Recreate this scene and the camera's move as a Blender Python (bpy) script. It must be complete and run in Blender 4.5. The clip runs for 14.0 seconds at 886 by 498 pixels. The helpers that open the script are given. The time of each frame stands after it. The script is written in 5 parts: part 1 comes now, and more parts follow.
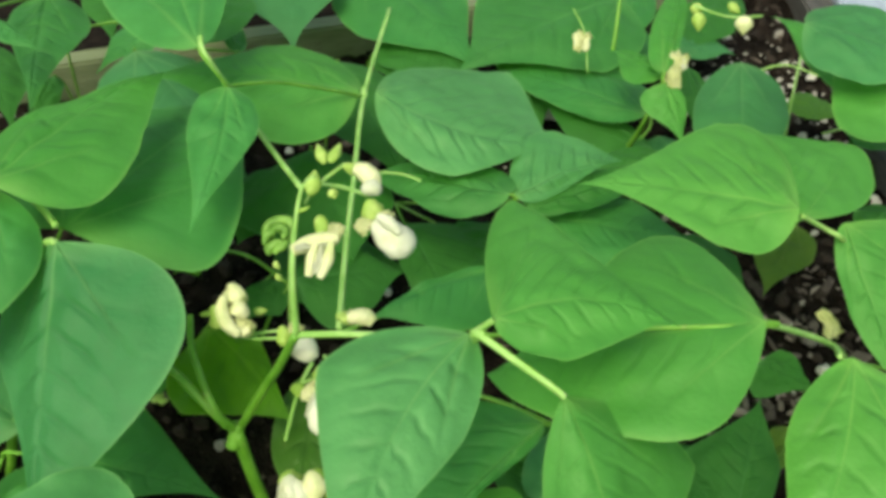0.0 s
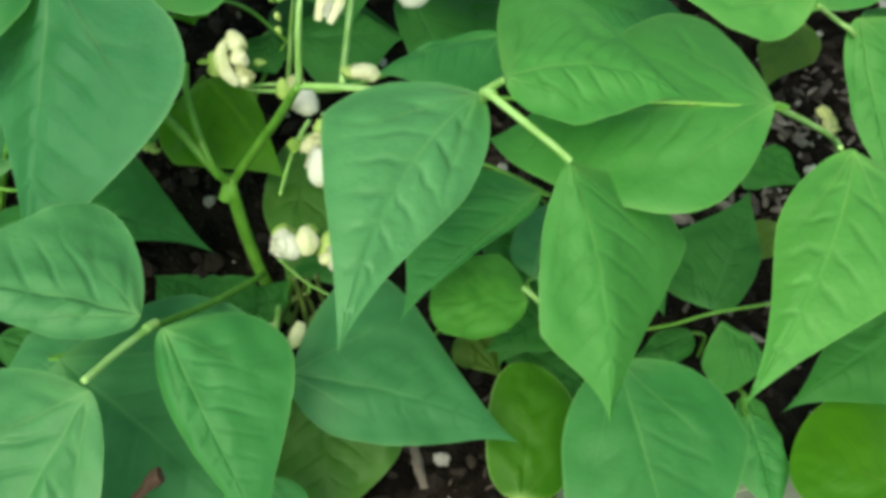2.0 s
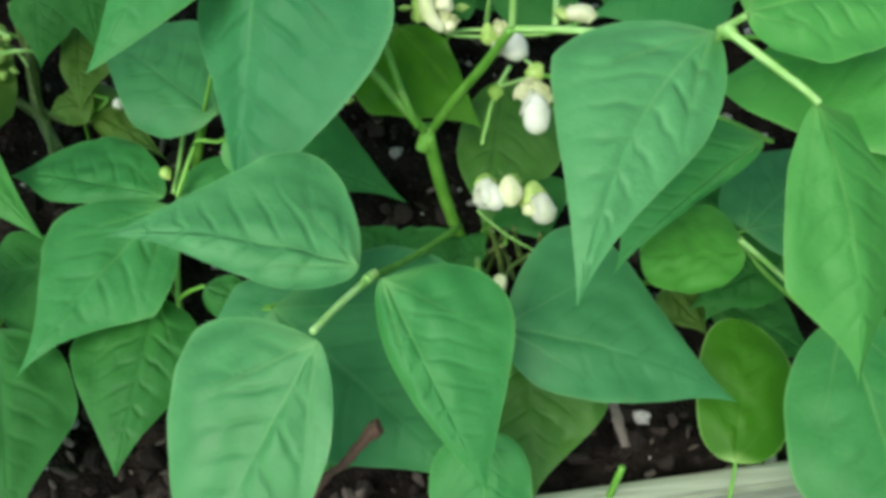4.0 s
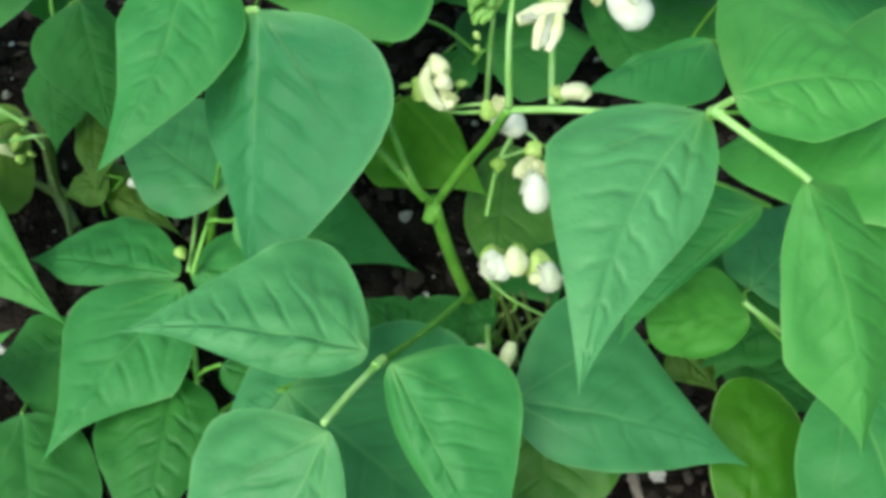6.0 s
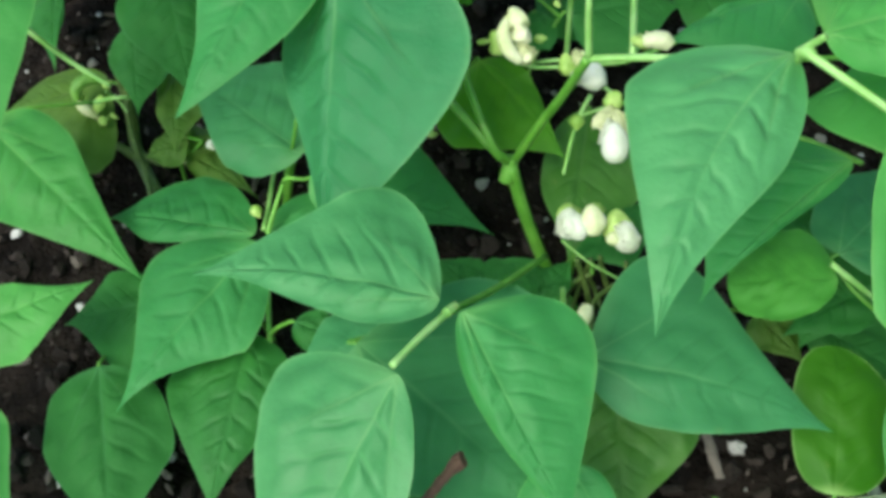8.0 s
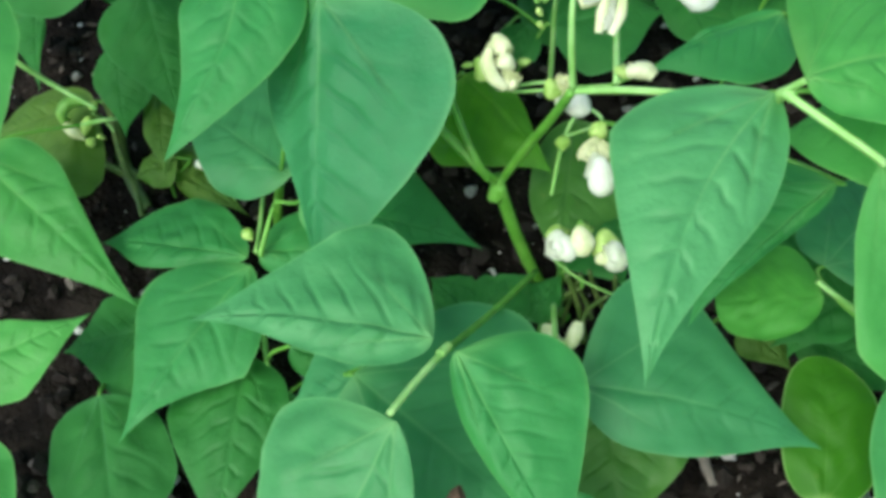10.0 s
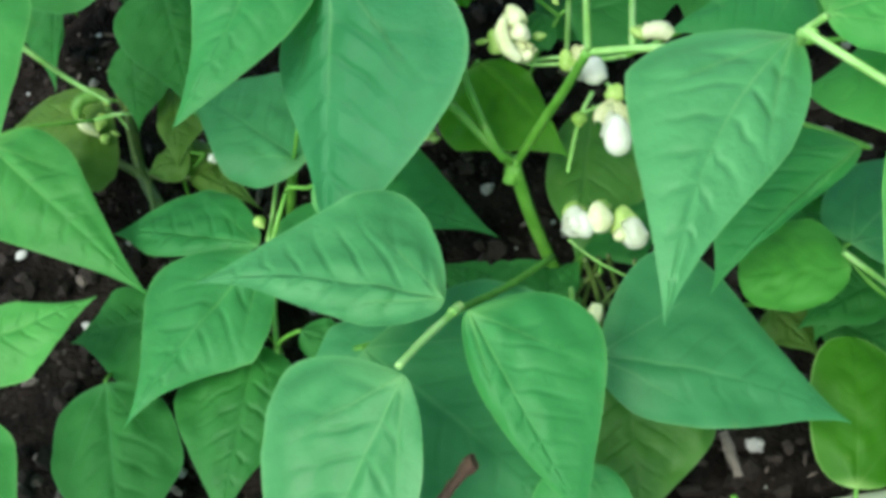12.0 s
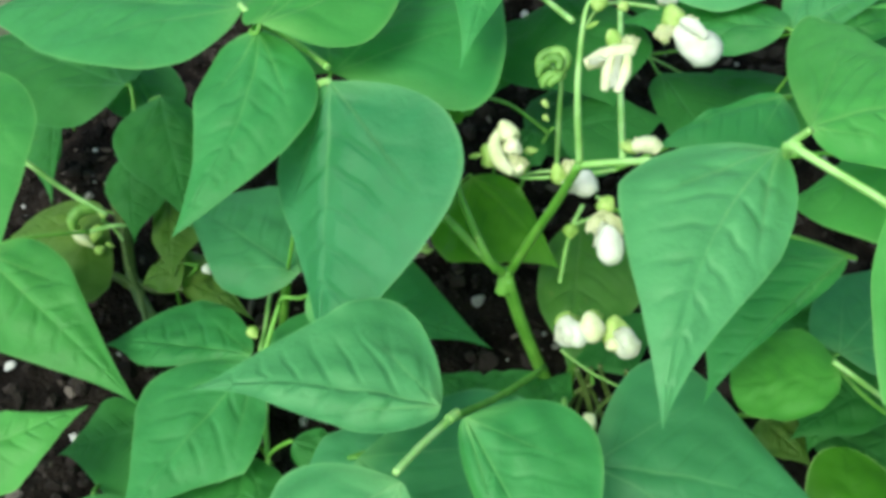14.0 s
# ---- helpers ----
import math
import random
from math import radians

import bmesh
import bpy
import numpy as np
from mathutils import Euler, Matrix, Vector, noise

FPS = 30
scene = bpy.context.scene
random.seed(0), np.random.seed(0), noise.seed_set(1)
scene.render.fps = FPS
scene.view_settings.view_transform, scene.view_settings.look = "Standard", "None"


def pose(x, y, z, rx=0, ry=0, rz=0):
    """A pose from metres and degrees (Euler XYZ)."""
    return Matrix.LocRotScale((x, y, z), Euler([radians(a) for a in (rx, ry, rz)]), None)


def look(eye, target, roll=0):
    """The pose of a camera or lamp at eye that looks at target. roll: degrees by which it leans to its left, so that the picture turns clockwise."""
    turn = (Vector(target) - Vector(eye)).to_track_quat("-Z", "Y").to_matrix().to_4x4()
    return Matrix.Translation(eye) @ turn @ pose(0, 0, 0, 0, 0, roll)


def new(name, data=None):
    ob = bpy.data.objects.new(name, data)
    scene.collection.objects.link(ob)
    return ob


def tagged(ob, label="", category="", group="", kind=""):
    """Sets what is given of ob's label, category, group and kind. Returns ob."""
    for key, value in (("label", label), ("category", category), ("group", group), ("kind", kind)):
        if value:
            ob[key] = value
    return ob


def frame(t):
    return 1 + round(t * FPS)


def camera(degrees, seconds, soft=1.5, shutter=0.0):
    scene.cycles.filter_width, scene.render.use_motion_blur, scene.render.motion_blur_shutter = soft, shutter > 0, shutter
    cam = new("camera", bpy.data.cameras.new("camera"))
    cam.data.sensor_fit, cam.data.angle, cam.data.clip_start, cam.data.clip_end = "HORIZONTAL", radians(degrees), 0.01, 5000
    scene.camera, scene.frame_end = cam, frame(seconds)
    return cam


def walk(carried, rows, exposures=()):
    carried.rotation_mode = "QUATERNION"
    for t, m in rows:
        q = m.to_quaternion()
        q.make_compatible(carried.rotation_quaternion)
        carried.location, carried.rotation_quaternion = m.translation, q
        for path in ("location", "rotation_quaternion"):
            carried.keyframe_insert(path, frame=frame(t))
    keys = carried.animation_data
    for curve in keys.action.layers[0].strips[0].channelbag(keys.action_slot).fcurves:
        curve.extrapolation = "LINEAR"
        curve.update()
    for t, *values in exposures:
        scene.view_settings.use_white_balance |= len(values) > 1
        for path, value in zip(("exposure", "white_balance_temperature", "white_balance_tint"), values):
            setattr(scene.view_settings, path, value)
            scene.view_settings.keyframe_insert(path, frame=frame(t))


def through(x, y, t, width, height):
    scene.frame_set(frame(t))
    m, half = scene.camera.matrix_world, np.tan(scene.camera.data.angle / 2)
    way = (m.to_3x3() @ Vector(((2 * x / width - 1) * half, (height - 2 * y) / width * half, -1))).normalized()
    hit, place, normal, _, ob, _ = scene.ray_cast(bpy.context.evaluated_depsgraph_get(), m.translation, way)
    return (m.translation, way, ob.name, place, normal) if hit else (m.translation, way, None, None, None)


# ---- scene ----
import collections

cam = camera(45.60, 14.0, soft=4.0)
PATH = [
    (0, look((0.0208, -0.3414, 0.4261), (0.1127, 0.0224, 0.0956), 3.96)),
    (0.5, look((0.0233, -0.3342, 0.4297), (0.1142, 0.0148, 0.0834), 4.33)),
    (1, look((0.0318, -0.333, 0.4271), (0.1512, -0.0004, 0.0733), 7.28)),
    (1.5, look((0.0257, -0.3356, 0.4205), (0.1283, -0.0185, 0.0478), 7.60)),
    (2, look((0.0106, -0.3464, 0.4144), (0.1071, -0.0548, 0.0199), 10.95)),
    (2.5, look((0.0065, -0.3381, 0.4157), (0.1, -0.047, 0.0201), 9.41)),
    (3, look((-0.0137, -0.3391, 0.4008), (0.0364, -0.0543, -0.0071), 5.03)),
    (5.5, look((-0.0168, -0.3299, 0.4086), (0.0121, -0.0481, -0.0035), -0.45)),
    (6, look((-0.0088, -0.3261, 0.4187), (0.015, -0.0338, 0.0138), -2.28)),
    (6.5, look((-0.0201, -0.3185, 0.4234), (-0.0037, -0.0336, 0.0129), -2.90)),
    (7, look((-0.0164, -0.3239, 0.4158), (-0.0085, -0.037, 0.0063), -4.58)),
    (7.5, look((-0.0104, -0.3267, 0.4124), (-0.0095, -0.0373, 0.0047), -5.88)),
    (8, look((-0.0089, -0.3372, 0.4029), (-0.022, -0.0399, 0.0011), -7.03)),
    (10.5, look((-0.0041, -0.3148, 0.4252), (-0.016, -0.0386, 0.0086), -9.19)),
    (11, look((-0.0004, -0.3416, 0.3923), (-0.0248, -0.032, 0.0005), -9.91)),
    (11.5, look((0.0049, -0.338, 0.3891), (-0.024, -0.0239, 0.0011), -11.72)),
    (12, look((-0.0069, -0.3393, 0.3949), (-0.025, -0.0343, -0.0009), -9.68)),
    (12.5, look((0.0043, -0.359, 0.3765), (-0.0185, -0.0193, 0.0103), -9.92)),
    (13, look((0.0117, -0.3552, 0.3704), (-0.0237, -0.0246, -0.003), -10.86)),
    (13.5, look((-0.0126, -0.3457, 0.4006), (-0.0361, -0.0216, 0.0206), -9.53)),
    (14, look((-0.0118, -0.3448, 0.3964), (-0.0145, 0.0022, 0.0364), -7.24)),
]
EXPOSURES = [(0, 0.86, 8500, -8), (1.5, 0.80, 7700, -6), (2.2, 0.78, 7150, -4), (3, 0.78, 6700, 1), (5.5, 1.00, 6450, -2), (6.5, 0.99, 6500, -3), (11, 1.05, 6200, -4), (14, 1.11, 6450, -6)]
walk(cam, PATH, EXPOSURES)

# world: a bright overcast sky
world = bpy.data.worlds.new("overcast_sky")
scene.world = world
world.use_nodes = True
wn = world.node_tree
sky = wn.nodes.new("ShaderNodeTexSky")
sky.sky_type = "NISHITA"
sky.sun_disc = False
sky.sun_elevation, sky.sun_rotation = radians(56), radians(217)
sky.air_density, sky.dust_density, sky.ozone_density = 1.0, 3.0, 1.0
wn.nodes["Background"].inputs["Strength"].default_value = 0.14
wn.links.new(sky.outputs[0], wn.nodes["Background"].inputs["Color"])
sun_data = bpy.data.lights.new("sun", "SUN")
sun_data.energy, sun_data.angle, sun_data.color = 1.5, radians(30), (1.0, 0.97, 0.92)
sun = new("sun", sun_data)
sun.matrix_world = look((-0.6, -0.8, 1.5), (0, 0, 0))


# ---- materials ----
def shader(name, rough=0.6):
    mat = bpy.data.materials.new(name)
    mat.use_nodes = True
    nt = mat.node_tree
    bsdf = nt.nodes["Principled BSDF"]
    bsdf.inputs["Roughness"].default_value = rough
    return mat, nt, bsdf


def calc(nt, op, a, b=None, clamp=False):
    n = nt.nodes.new("ShaderNodeMath")
    n.operation, n.use_clamp = op, clamp
    for k, v in enumerate((a, b)):
        if v is None:
            continue
        if isinstance(v, (int, float)):
            n.inputs[k].default_value = v
        else:
            nt.links.new(v, n.inputs[k])
    return n.outputs[0]


def smooth(nt, value, lo, hi, a=0.0, b=1.0):
    n = nt.nodes.new("ShaderNodeMapRange")
    n.interpolation_type = "SMOOTHSTEP"
    nt.links.new(value, n.inputs[0])
    for k, v in zip((1, 2, 3, 4), (lo, hi, a, b)):
        n.inputs[k].default_value = v
    return n.outputs[0]


def mix(nt, fac, a, b, blend="MIX"):
    n = nt.nodes.new("ShaderNodeMix")
    n.data_type, n.blend_type = "RGBA", blend
    for k, v in ((0, fac), (6, a), (7, b)):
        if isinstance(v, (int, float)):
            n.inputs[k].default_value = v
        elif isinstance(v, tuple):
            n.inputs[k].default_value = (*v, 1)
        else:
            nt.links.new(v, n.inputs[k])
    return n.outputs[2]


def noise_tex(nt, scale, detail=4.0, coord=None):
    n = nt.nodes.new("ShaderNodeTexNoise")
    n.inputs["Scale"].default_value, n.inputs["Detail"].default_value = scale, detail
    if coord is not None:
        nt.links.new(coord, n.inputs["Vector"])
    return n.outputs["Fac"]


def coords(nt, kind="Object"):
    return nt.nodes.new("ShaderNodeTexCoord").outputs[kind]


def bump(nt, bsdf, height, strength, distance):
    n = nt.nodes.new("ShaderNodeBump")
    n.inputs["Strength"].default_value, n.inputs["Distance"].default_value = strength, distance
    nt.links.new(height, n.inputs["Height"])
    nt.links.new(n.outputs[0], bsdf.inputs["Normal"])
    return n.outputs[0]


def leaf_material(name, deep, light, vein, rough=0.5, blemish=0.15, through=0.3, pucker=0.4, gloss=0.46, ribbed=0.45):
    """A leaf blade: midrib, basal and side veins follow the blade's own vein coordinates, with puckered fields between."""
    mat, nt, bsdf = shader(name, rough)
    uv = nt.nodes.new("ShaderNodeSeparateXYZ")
    nt.links.new(coords(nt, "UV"), uv.inputs[0])
    s, v = uv.outputs[0], calc(nt, "ABSOLUTE", calc(nt, "SUBTRACT", uv.outputs[1], 0.5))
    v = calc(nt, "MULTIPLY", v, 2.0)
    pos = coords(nt, "Object")
    vmap = nt.nodes.new("ShaderNodeUVMap")
    vmap.uv_map = "Veins"
    vv = nt.nodes.new("ShaderNodeSeparateXYZ")
    nt.links.new(vmap.outputs[0], vv.inputs[0])
    lane, basal = vv.outputs[0], calc(nt, "ABSOLUTE", vv.outputs[1])
    cell = calc(nt, "FRACT", lane)
    gap = calc(nt, "MINIMUM", cell, calc(nt, "SUBTRACT", 1.0, cell))
    inner = smooth(nt, v, 0.85, 0.15)
    uneven = smooth(nt, noise_tex(nt, 70, 2, pos), 0.25, 0.58, 0.45, 1.0)
    side = calc(nt, "MULTIPLY", smooth(nt, gap, 0.06, 0.01), calc(nt, "MULTIPLY", smooth(nt, v, 1.0, 0.3), uneven))
    near = smooth(nt, s, 0.8, 0.15)
    bas = calc(nt, "MULTIPLY", smooth(nt, basal, 0.010, 0.002), calc(nt, "MULTIPLY", smooth(nt, v, 0.95, 0.3), smooth(nt, s, 0.45, 0.05)))
    rib = calc(nt, "MULTIPLY", smooth(nt, v, 0.05, 0.014), near)
    info = nt.nodes.new("ShaderNodeObjectInfo").outputs["Random"]
    patch = smooth(nt, noise_tex(nt, 30, 4, pos), 0.34, 0.66)
    tone = calc(nt, "ADD", calc(nt, "MULTIPLY", patch, 0.5), calc(nt, "MULTIPLY", info, 0.5))
    col = mix(nt, tone, deep, light)
    mottle = smooth(nt, noise_tex(nt, 110, 4, pos), 0.38, 0.68)
    col = mix(nt, calc(nt, "MULTIPLY", mottle, 0.35), col, tuple(0.8 * c for c in deep))
    # side veins darkened, putting the shade of their grooves into the colour
    col = mix(nt, calc(nt, "MULTIPLY", side, 0.4), col, tuple(0.66 * c for c in deep))
    col = mix(nt, calc(nt, "MULTIPLY", bas, ribbed), col, vein)
    col = mix(nt, calc(nt, "MULTIPLY", rib, ribbed), col, vein)
    collar = calc(nt, "MULTIPLY", smooth(nt, s, 0.10, 0.0), 0.55)
    col = mix(nt, collar, col, vein)
    spots = smooth(nt, noise_tex(nt, 150, 5, pos), 0.66, 0.78)
    col = mix(nt, calc(nt, "MULTIPLY", spots, blemish), col, (0.20, 0.24, 0.06))
    grit = smooth(nt, noise_tex(nt, 420, 2, pos), 0.80, 0.84)
    col = mix(nt, calc(nt, "MULTIPLY", grit, 0.5), col, (0.45, 0.50, 0.36))
    rim = calc(nt, "MULTIPLY", smooth(nt, v, 0.955, 1.0), 0.45)
    col = mix(nt, rim, col, vein)
    nt.links.new(col, bsdf.inputs["Base Color"])
    bsdf.inputs["Specular IOR Level"].default_value = gloss
    pillow = smooth(nt, gap, 0.0, 0.22)
    pillow = calc(nt, "MULTIPLY", pillow, calc(nt, "MULTIPLY", calc(nt, "MULTIPLY", inner, smooth(nt, v, 0.0, 0.25)), uneven))
    fine = calc(nt, "ADD", calc(nt, "MULTIPLY", noise_tex(nt, 200, 4, pos), 0.6), calc(nt, "MULTIPLY", noise_tex(nt, 620, 3, pos), 0.3))
    h = calc(nt, "ADD", pillow, fine)
    normal = bump(nt, bsdf, h, pucker, 0.0011)
    sheen = smooth(nt, noise_tex(nt, 45, 3, pos), 0.3, 0.7, rough - 0.04, rough + 0.06)
    nt.links.new(sheen, bsdf.inputs["Roughness"])
    glow = nt.nodes.new("ShaderNodeBsdfTranslucent")
    nt.links.new(mix(nt, 0.6, col, (0.19, 0.56, 0.07)), glow.inputs["Color"])
    nt.links.new(normal, glow.inputs["Normal"])
    blend = nt.nodes.new("ShaderNodeMixShader")
    blend.inputs[0].default_value = through + 0.10
    nt.links.new(bsdf.outputs[0], blend.inputs[1])
    nt.links.new(glow.outputs[0], blend.inputs[2])
    nt.links.new(blend.outputs[0], nt.nodes["Material Output"].inputs["Surface"])
    return mat


FRESH = leaf_material("bean_leaf_green", (0.043, 0.240, 0.052), (0.068, 0.305, 0.079), (0.190, 0.460, 0.120), 0.58)
BRIGHT = leaf_material("bean_leaf_bright", (0.066, 0.300, 0.052), (0.104, 0.385, 0.078), (0.230, 0.510, 0.125), 0.58, 0.1, 0.36, 0.5)
# puckered, pale and dusky: some bluish sky sheen mixed into the leaf's own green
PUCKERED = leaf_material("bean_leaf_puckered", (0.070, 0.276, 0.084), (0.110, 0.362, 0.124), (0.200, 0.450, 0.150), 0.54, 0.12, 0.28, 0.6)
LIVELY = leaf_material("bean_leaf_lively", (0.084, 0.345, 0.058), (0.134, 0.445, 0.088), (0.260, 0.580, 0.135), 0.56, 0.1, 0.34, 0.65)
PALE = leaf_material("bean_leaf_pale", (0.036, 0.200, 0.066), (0.056, 0.258, 0.094), (0.160, 0.390, 0.140), 0.58, 0.14, 0.26, 0.8, 0.36)
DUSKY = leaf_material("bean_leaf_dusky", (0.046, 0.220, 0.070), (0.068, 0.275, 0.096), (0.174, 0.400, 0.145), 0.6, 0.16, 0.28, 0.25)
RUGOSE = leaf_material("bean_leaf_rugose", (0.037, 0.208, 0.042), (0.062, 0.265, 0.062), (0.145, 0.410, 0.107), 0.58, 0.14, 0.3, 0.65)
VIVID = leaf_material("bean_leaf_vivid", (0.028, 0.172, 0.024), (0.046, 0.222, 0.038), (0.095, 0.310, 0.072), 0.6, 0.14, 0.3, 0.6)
# darker copy of the leaf green, with undergrowth shade put into its colour
SHADED = leaf_material("bean_leaf_shaded", (0.030, 0.160, 0.027), (0.046, 0.206, 0.040), (0.099, 0.300, 0.097), 0.66, gloss=0.3)
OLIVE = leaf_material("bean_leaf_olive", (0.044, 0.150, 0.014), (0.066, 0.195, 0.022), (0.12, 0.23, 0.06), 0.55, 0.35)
FADED = leaf_material("bean_leaf_faded", (0.078, 0.175, 0.018), (0.125, 0.215, 0.026), (0.20, 0.29, 0.07), 0.6, 0.45)
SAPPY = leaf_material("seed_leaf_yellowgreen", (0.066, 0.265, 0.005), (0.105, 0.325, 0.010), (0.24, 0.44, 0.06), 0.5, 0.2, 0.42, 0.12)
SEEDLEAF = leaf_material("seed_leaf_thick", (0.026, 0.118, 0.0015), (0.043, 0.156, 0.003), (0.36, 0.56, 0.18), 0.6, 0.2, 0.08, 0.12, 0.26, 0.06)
TENDER = leaf_material("bean_leaf_tender", (0.058, 0.262, 0.030), (0.092, 0.335, 0.048), (0.180, 0.430, 0.090), 0.6, 0.1, 0.3, 0.1, 0.36, 0.25)


def stem_material(name, deep, light):
    mat, nt, bsdf = shader(name, 0.5)
    pos = coords(nt)
    n = noise_tex(nt, 90, 4, pos)
    col = mix(nt, smooth(nt, n, 0.3, 0.7), deep, light)
    col = mix(nt, smooth(nt, noise_tex(nt, 300, 3, pos), 0.62, 0.75, 0, 0.5), col, (0.30, 0.36, 0.12))
    nt.links.new(col, bsdf.inputs["Base Color"])
    bsdf.inputs["Subsurface Weight"].default_value = 0.15
    bsdf.inputs["Subsurface Radius"].default_value = (0.002, 0.004, 0.001)
    bump(nt, bsdf, noise_tex(nt, 500, 3, pos), 0.3, 0.0006)
    return mat


def petal_material(name, a, b, fold):
    """A thin petal: pale, with greener creases, fine veins and some light passing through."""
    mat, nt, bsdf = shader(name, 0.5)
    pos = coords(nt)
    col = mix(nt, smooth(nt, noise_tex(nt, 160, 4, pos), 0.3, 0.7), a, b)
    col = mix(nt, smooth(nt, noise_tex(nt, 110, 3, pos), 0.52, 0.70, 0, 0.4), col, fold)
    col = mix(nt, smooth(nt, noise_tex(nt, 600, 2, pos), 0.55, 0.7, 0, 0.25), col, fold)
    nt.links.new(col, bsdf.inputs["Base Color"])
    normal = bump(nt, bsdf, noise_tex(nt, 330, 4, pos), 0.45, 0.0014)
    glow = nt.nodes.new("ShaderNodeBsdfTranslucent")
    nt.links.new(col, glow.inputs["Color"])
    nt.links.new(normal, glow.inputs["Normal"])
    blend = nt.nodes.new("ShaderNodeMixShader")
    blend.inputs[0].default_value = 0.3
    nt.links.new(bsdf.outputs[0], blend.inputs[1])
    nt.links.new(glow.outputs[0], blend.inputs[2])
    nt.links.new(blend.outputs[0], nt.nodes["Material Output"].inputs["Surface"])
    return mat


STEM = stem_material("bean_stem_green", (0.080, 0.240, 0.020), (0.140, 0.345, 0.045))
WOODY = stem_material("old_stem_olive", (0.045, 0.095, 0.015), (0.105, 0.160, 0.036))
STALK = stem_material("leaf_stalk_pale", (0.17, 0.37, 0.07), (0.30, 0.52, 0.17))
WHITE = petal_material("petal_white", (0.62, 0.66, 0.52), (0.75, 0.77, 0.67), (0.52, 0.62, 0.30))
CREAM = petal_material("petal_cream", (0.66, 0.70, 0.38), (0.80, 0.82, 0.56), (0.44, 0.58, 0.18))
GREENBUD = petal_material("bud_green", (0.11, 0.28, 0.035), (0.22, 0.44, 0.085), (0.08, 0.22, 0.02))
BUD = petal_material("bud_pale_green", (0.30, 0.50, 0.09), (0.50, 0.66, 0.20), (0.20, 0.40, 0.05))


def soil_material():
    mat, nt, bsdf = shader("potting_soil", 0.9)
    pos = coords(nt)
    col = mix(nt, smooth(nt, noise_tex(nt, 60, 8, pos), 0.35, 0.7), (0.0055, 0.0044, 0.0038), (0.020, 0.0155, 0.0132))
    col = mix(nt, smooth(nt, noise_tex(nt, 260, 6, pos), 0.6, 0.75, 0, 0.6), col, (0.045, 0.036, 0.032))
    nt.links.new(col, bsdf.inputs["Base Color"])
    bsdf.inputs["Specular IOR Level"].default_value = 0.04
    bump(nt, bsdf, noise_tex(nt, 420, 8, pos), 0.9, 0.004)
    return mat


def crumb_material(name, a, b, rough=0.85):
    mat, nt, bsdf = shader(name, rough)
    bsdf.inputs["Specular IOR Level"].default_value = 0.08
    geo = nt.nodes.new("ShaderNodeNewGeometry").outputs["Random Per Island"]
    col = mix(nt, geo, a, b)
    col = mix(nt, smooth(nt, noise_tex(nt, 500, 5, coords(nt)), 0.45, 0.75, 0, 0.4), col, tuple(0.5 * c for c in a))
    nt.links.new(col, bsdf.inputs["Base Color"])
    bump(nt, bsdf, noise_tex(nt, 700, 5, coords(nt)), 0.6, 0.0012)
    return mat


def timber_material(name, a, b, grain, axis):
    mat, nt, bsdf = shader(name, 0.75)
    m = nt.nodes.new("ShaderNodeMapping")
    m.inputs["Scale"].default_value = (2, 60, 60) if axis == "x" else (60, 2, 60)
    nt.links.new(coords(nt), m.inputs[0])
    n = noise_tex(nt, 4, 8, m.outputs[0])
    col = mix(nt, smooth(nt, n, 0.3, 0.7), a, b)
    col = mix(nt, smooth(nt, noise_tex(nt, 9, 6, m.outputs[0]), 0.6, 0.7, 0, 0.7), col, grain)
    col = mix(nt, smooth(nt, noise_tex(nt, 25, 5, coords(nt)), 0.5, 0.8, 0, 0.35), col, (0.12, 0.14, 0.09))
    nt.links.new(col, bsdf.inputs["Base Color"])
    bump(nt, bsdf, n, 0.6, 0.002)
    return mat


SOIL = soil_material()
CLOD = crumb_material("soil_crumbs", (0.0055, 0.0044, 0.0038), (0.038, 0.030, 0.0265))
PERLITE = crumb_material("perlite_white", (0.16, 0.15, 0.14), (0.52, 0.51, 0.49))
BARK = crumb_material("bark_chips", (0.020, 0.0155, 0.013), (0.150, 0.122, 0.108))
CHIP = crumb_material("wood_chips", (0.035, 0.028, 0.026), (0.26, 0.225, 0.215))
RUSTY = crumb_material("dry_leaf_stalk", (0.075, 0.040, 0.028), (0.15, 0.095, 0.070))
DRY = crumb_material("dry_twig", (0.12, 0.095, 0.080), (0.20, 0.175, 0.155))
BOARD_X = timber_material("weathered_board_greygreen", (0.21, 0.25, 0.17), (0.30, 0.34, 0.25), (0.12, 0.12, 0.08), "x")
BOARD_B = timber_material("weathered_board_tan", (0.12, 0.15, 0.08), (0.17, 0.20, 0.12), (0.07, 0.065, 0.035), "x")
BOARD_Y = timber_material("weathered_board_brown", (0.040, 0.037, 0.036), (0.072, 0.067, 0.066), (0.024, 0.021, 0.020), "y")
CAP = timber_material("painted_cap_pale_blue", (0.27, 0.32, 0.42), (0.34, 0.40, 0.50), (0.20, 0.22, 0.27), "y")


# ---- builders ----
def part(name, bm, material, parent, label=""):
    mesh = bpy.data.meshes.new(name)
    bm.to_mesh(mesh)
    bm.free()
    mesh.materials.append(material)
    mesh.polygons.foreach_set("use_smooth", [True] * len(mesh.polygons))
    ob = new(name, mesh)
    ob.parent = parent
    top = parent
    while top.parent:
        top = top.parent
    ob.matrix_parent_inverse = Matrix.Translation(-top.location)
    if parent is not top:
        ob.matrix_parent_inverse = Matrix.Identity(4)
    return tagged(ob, label)


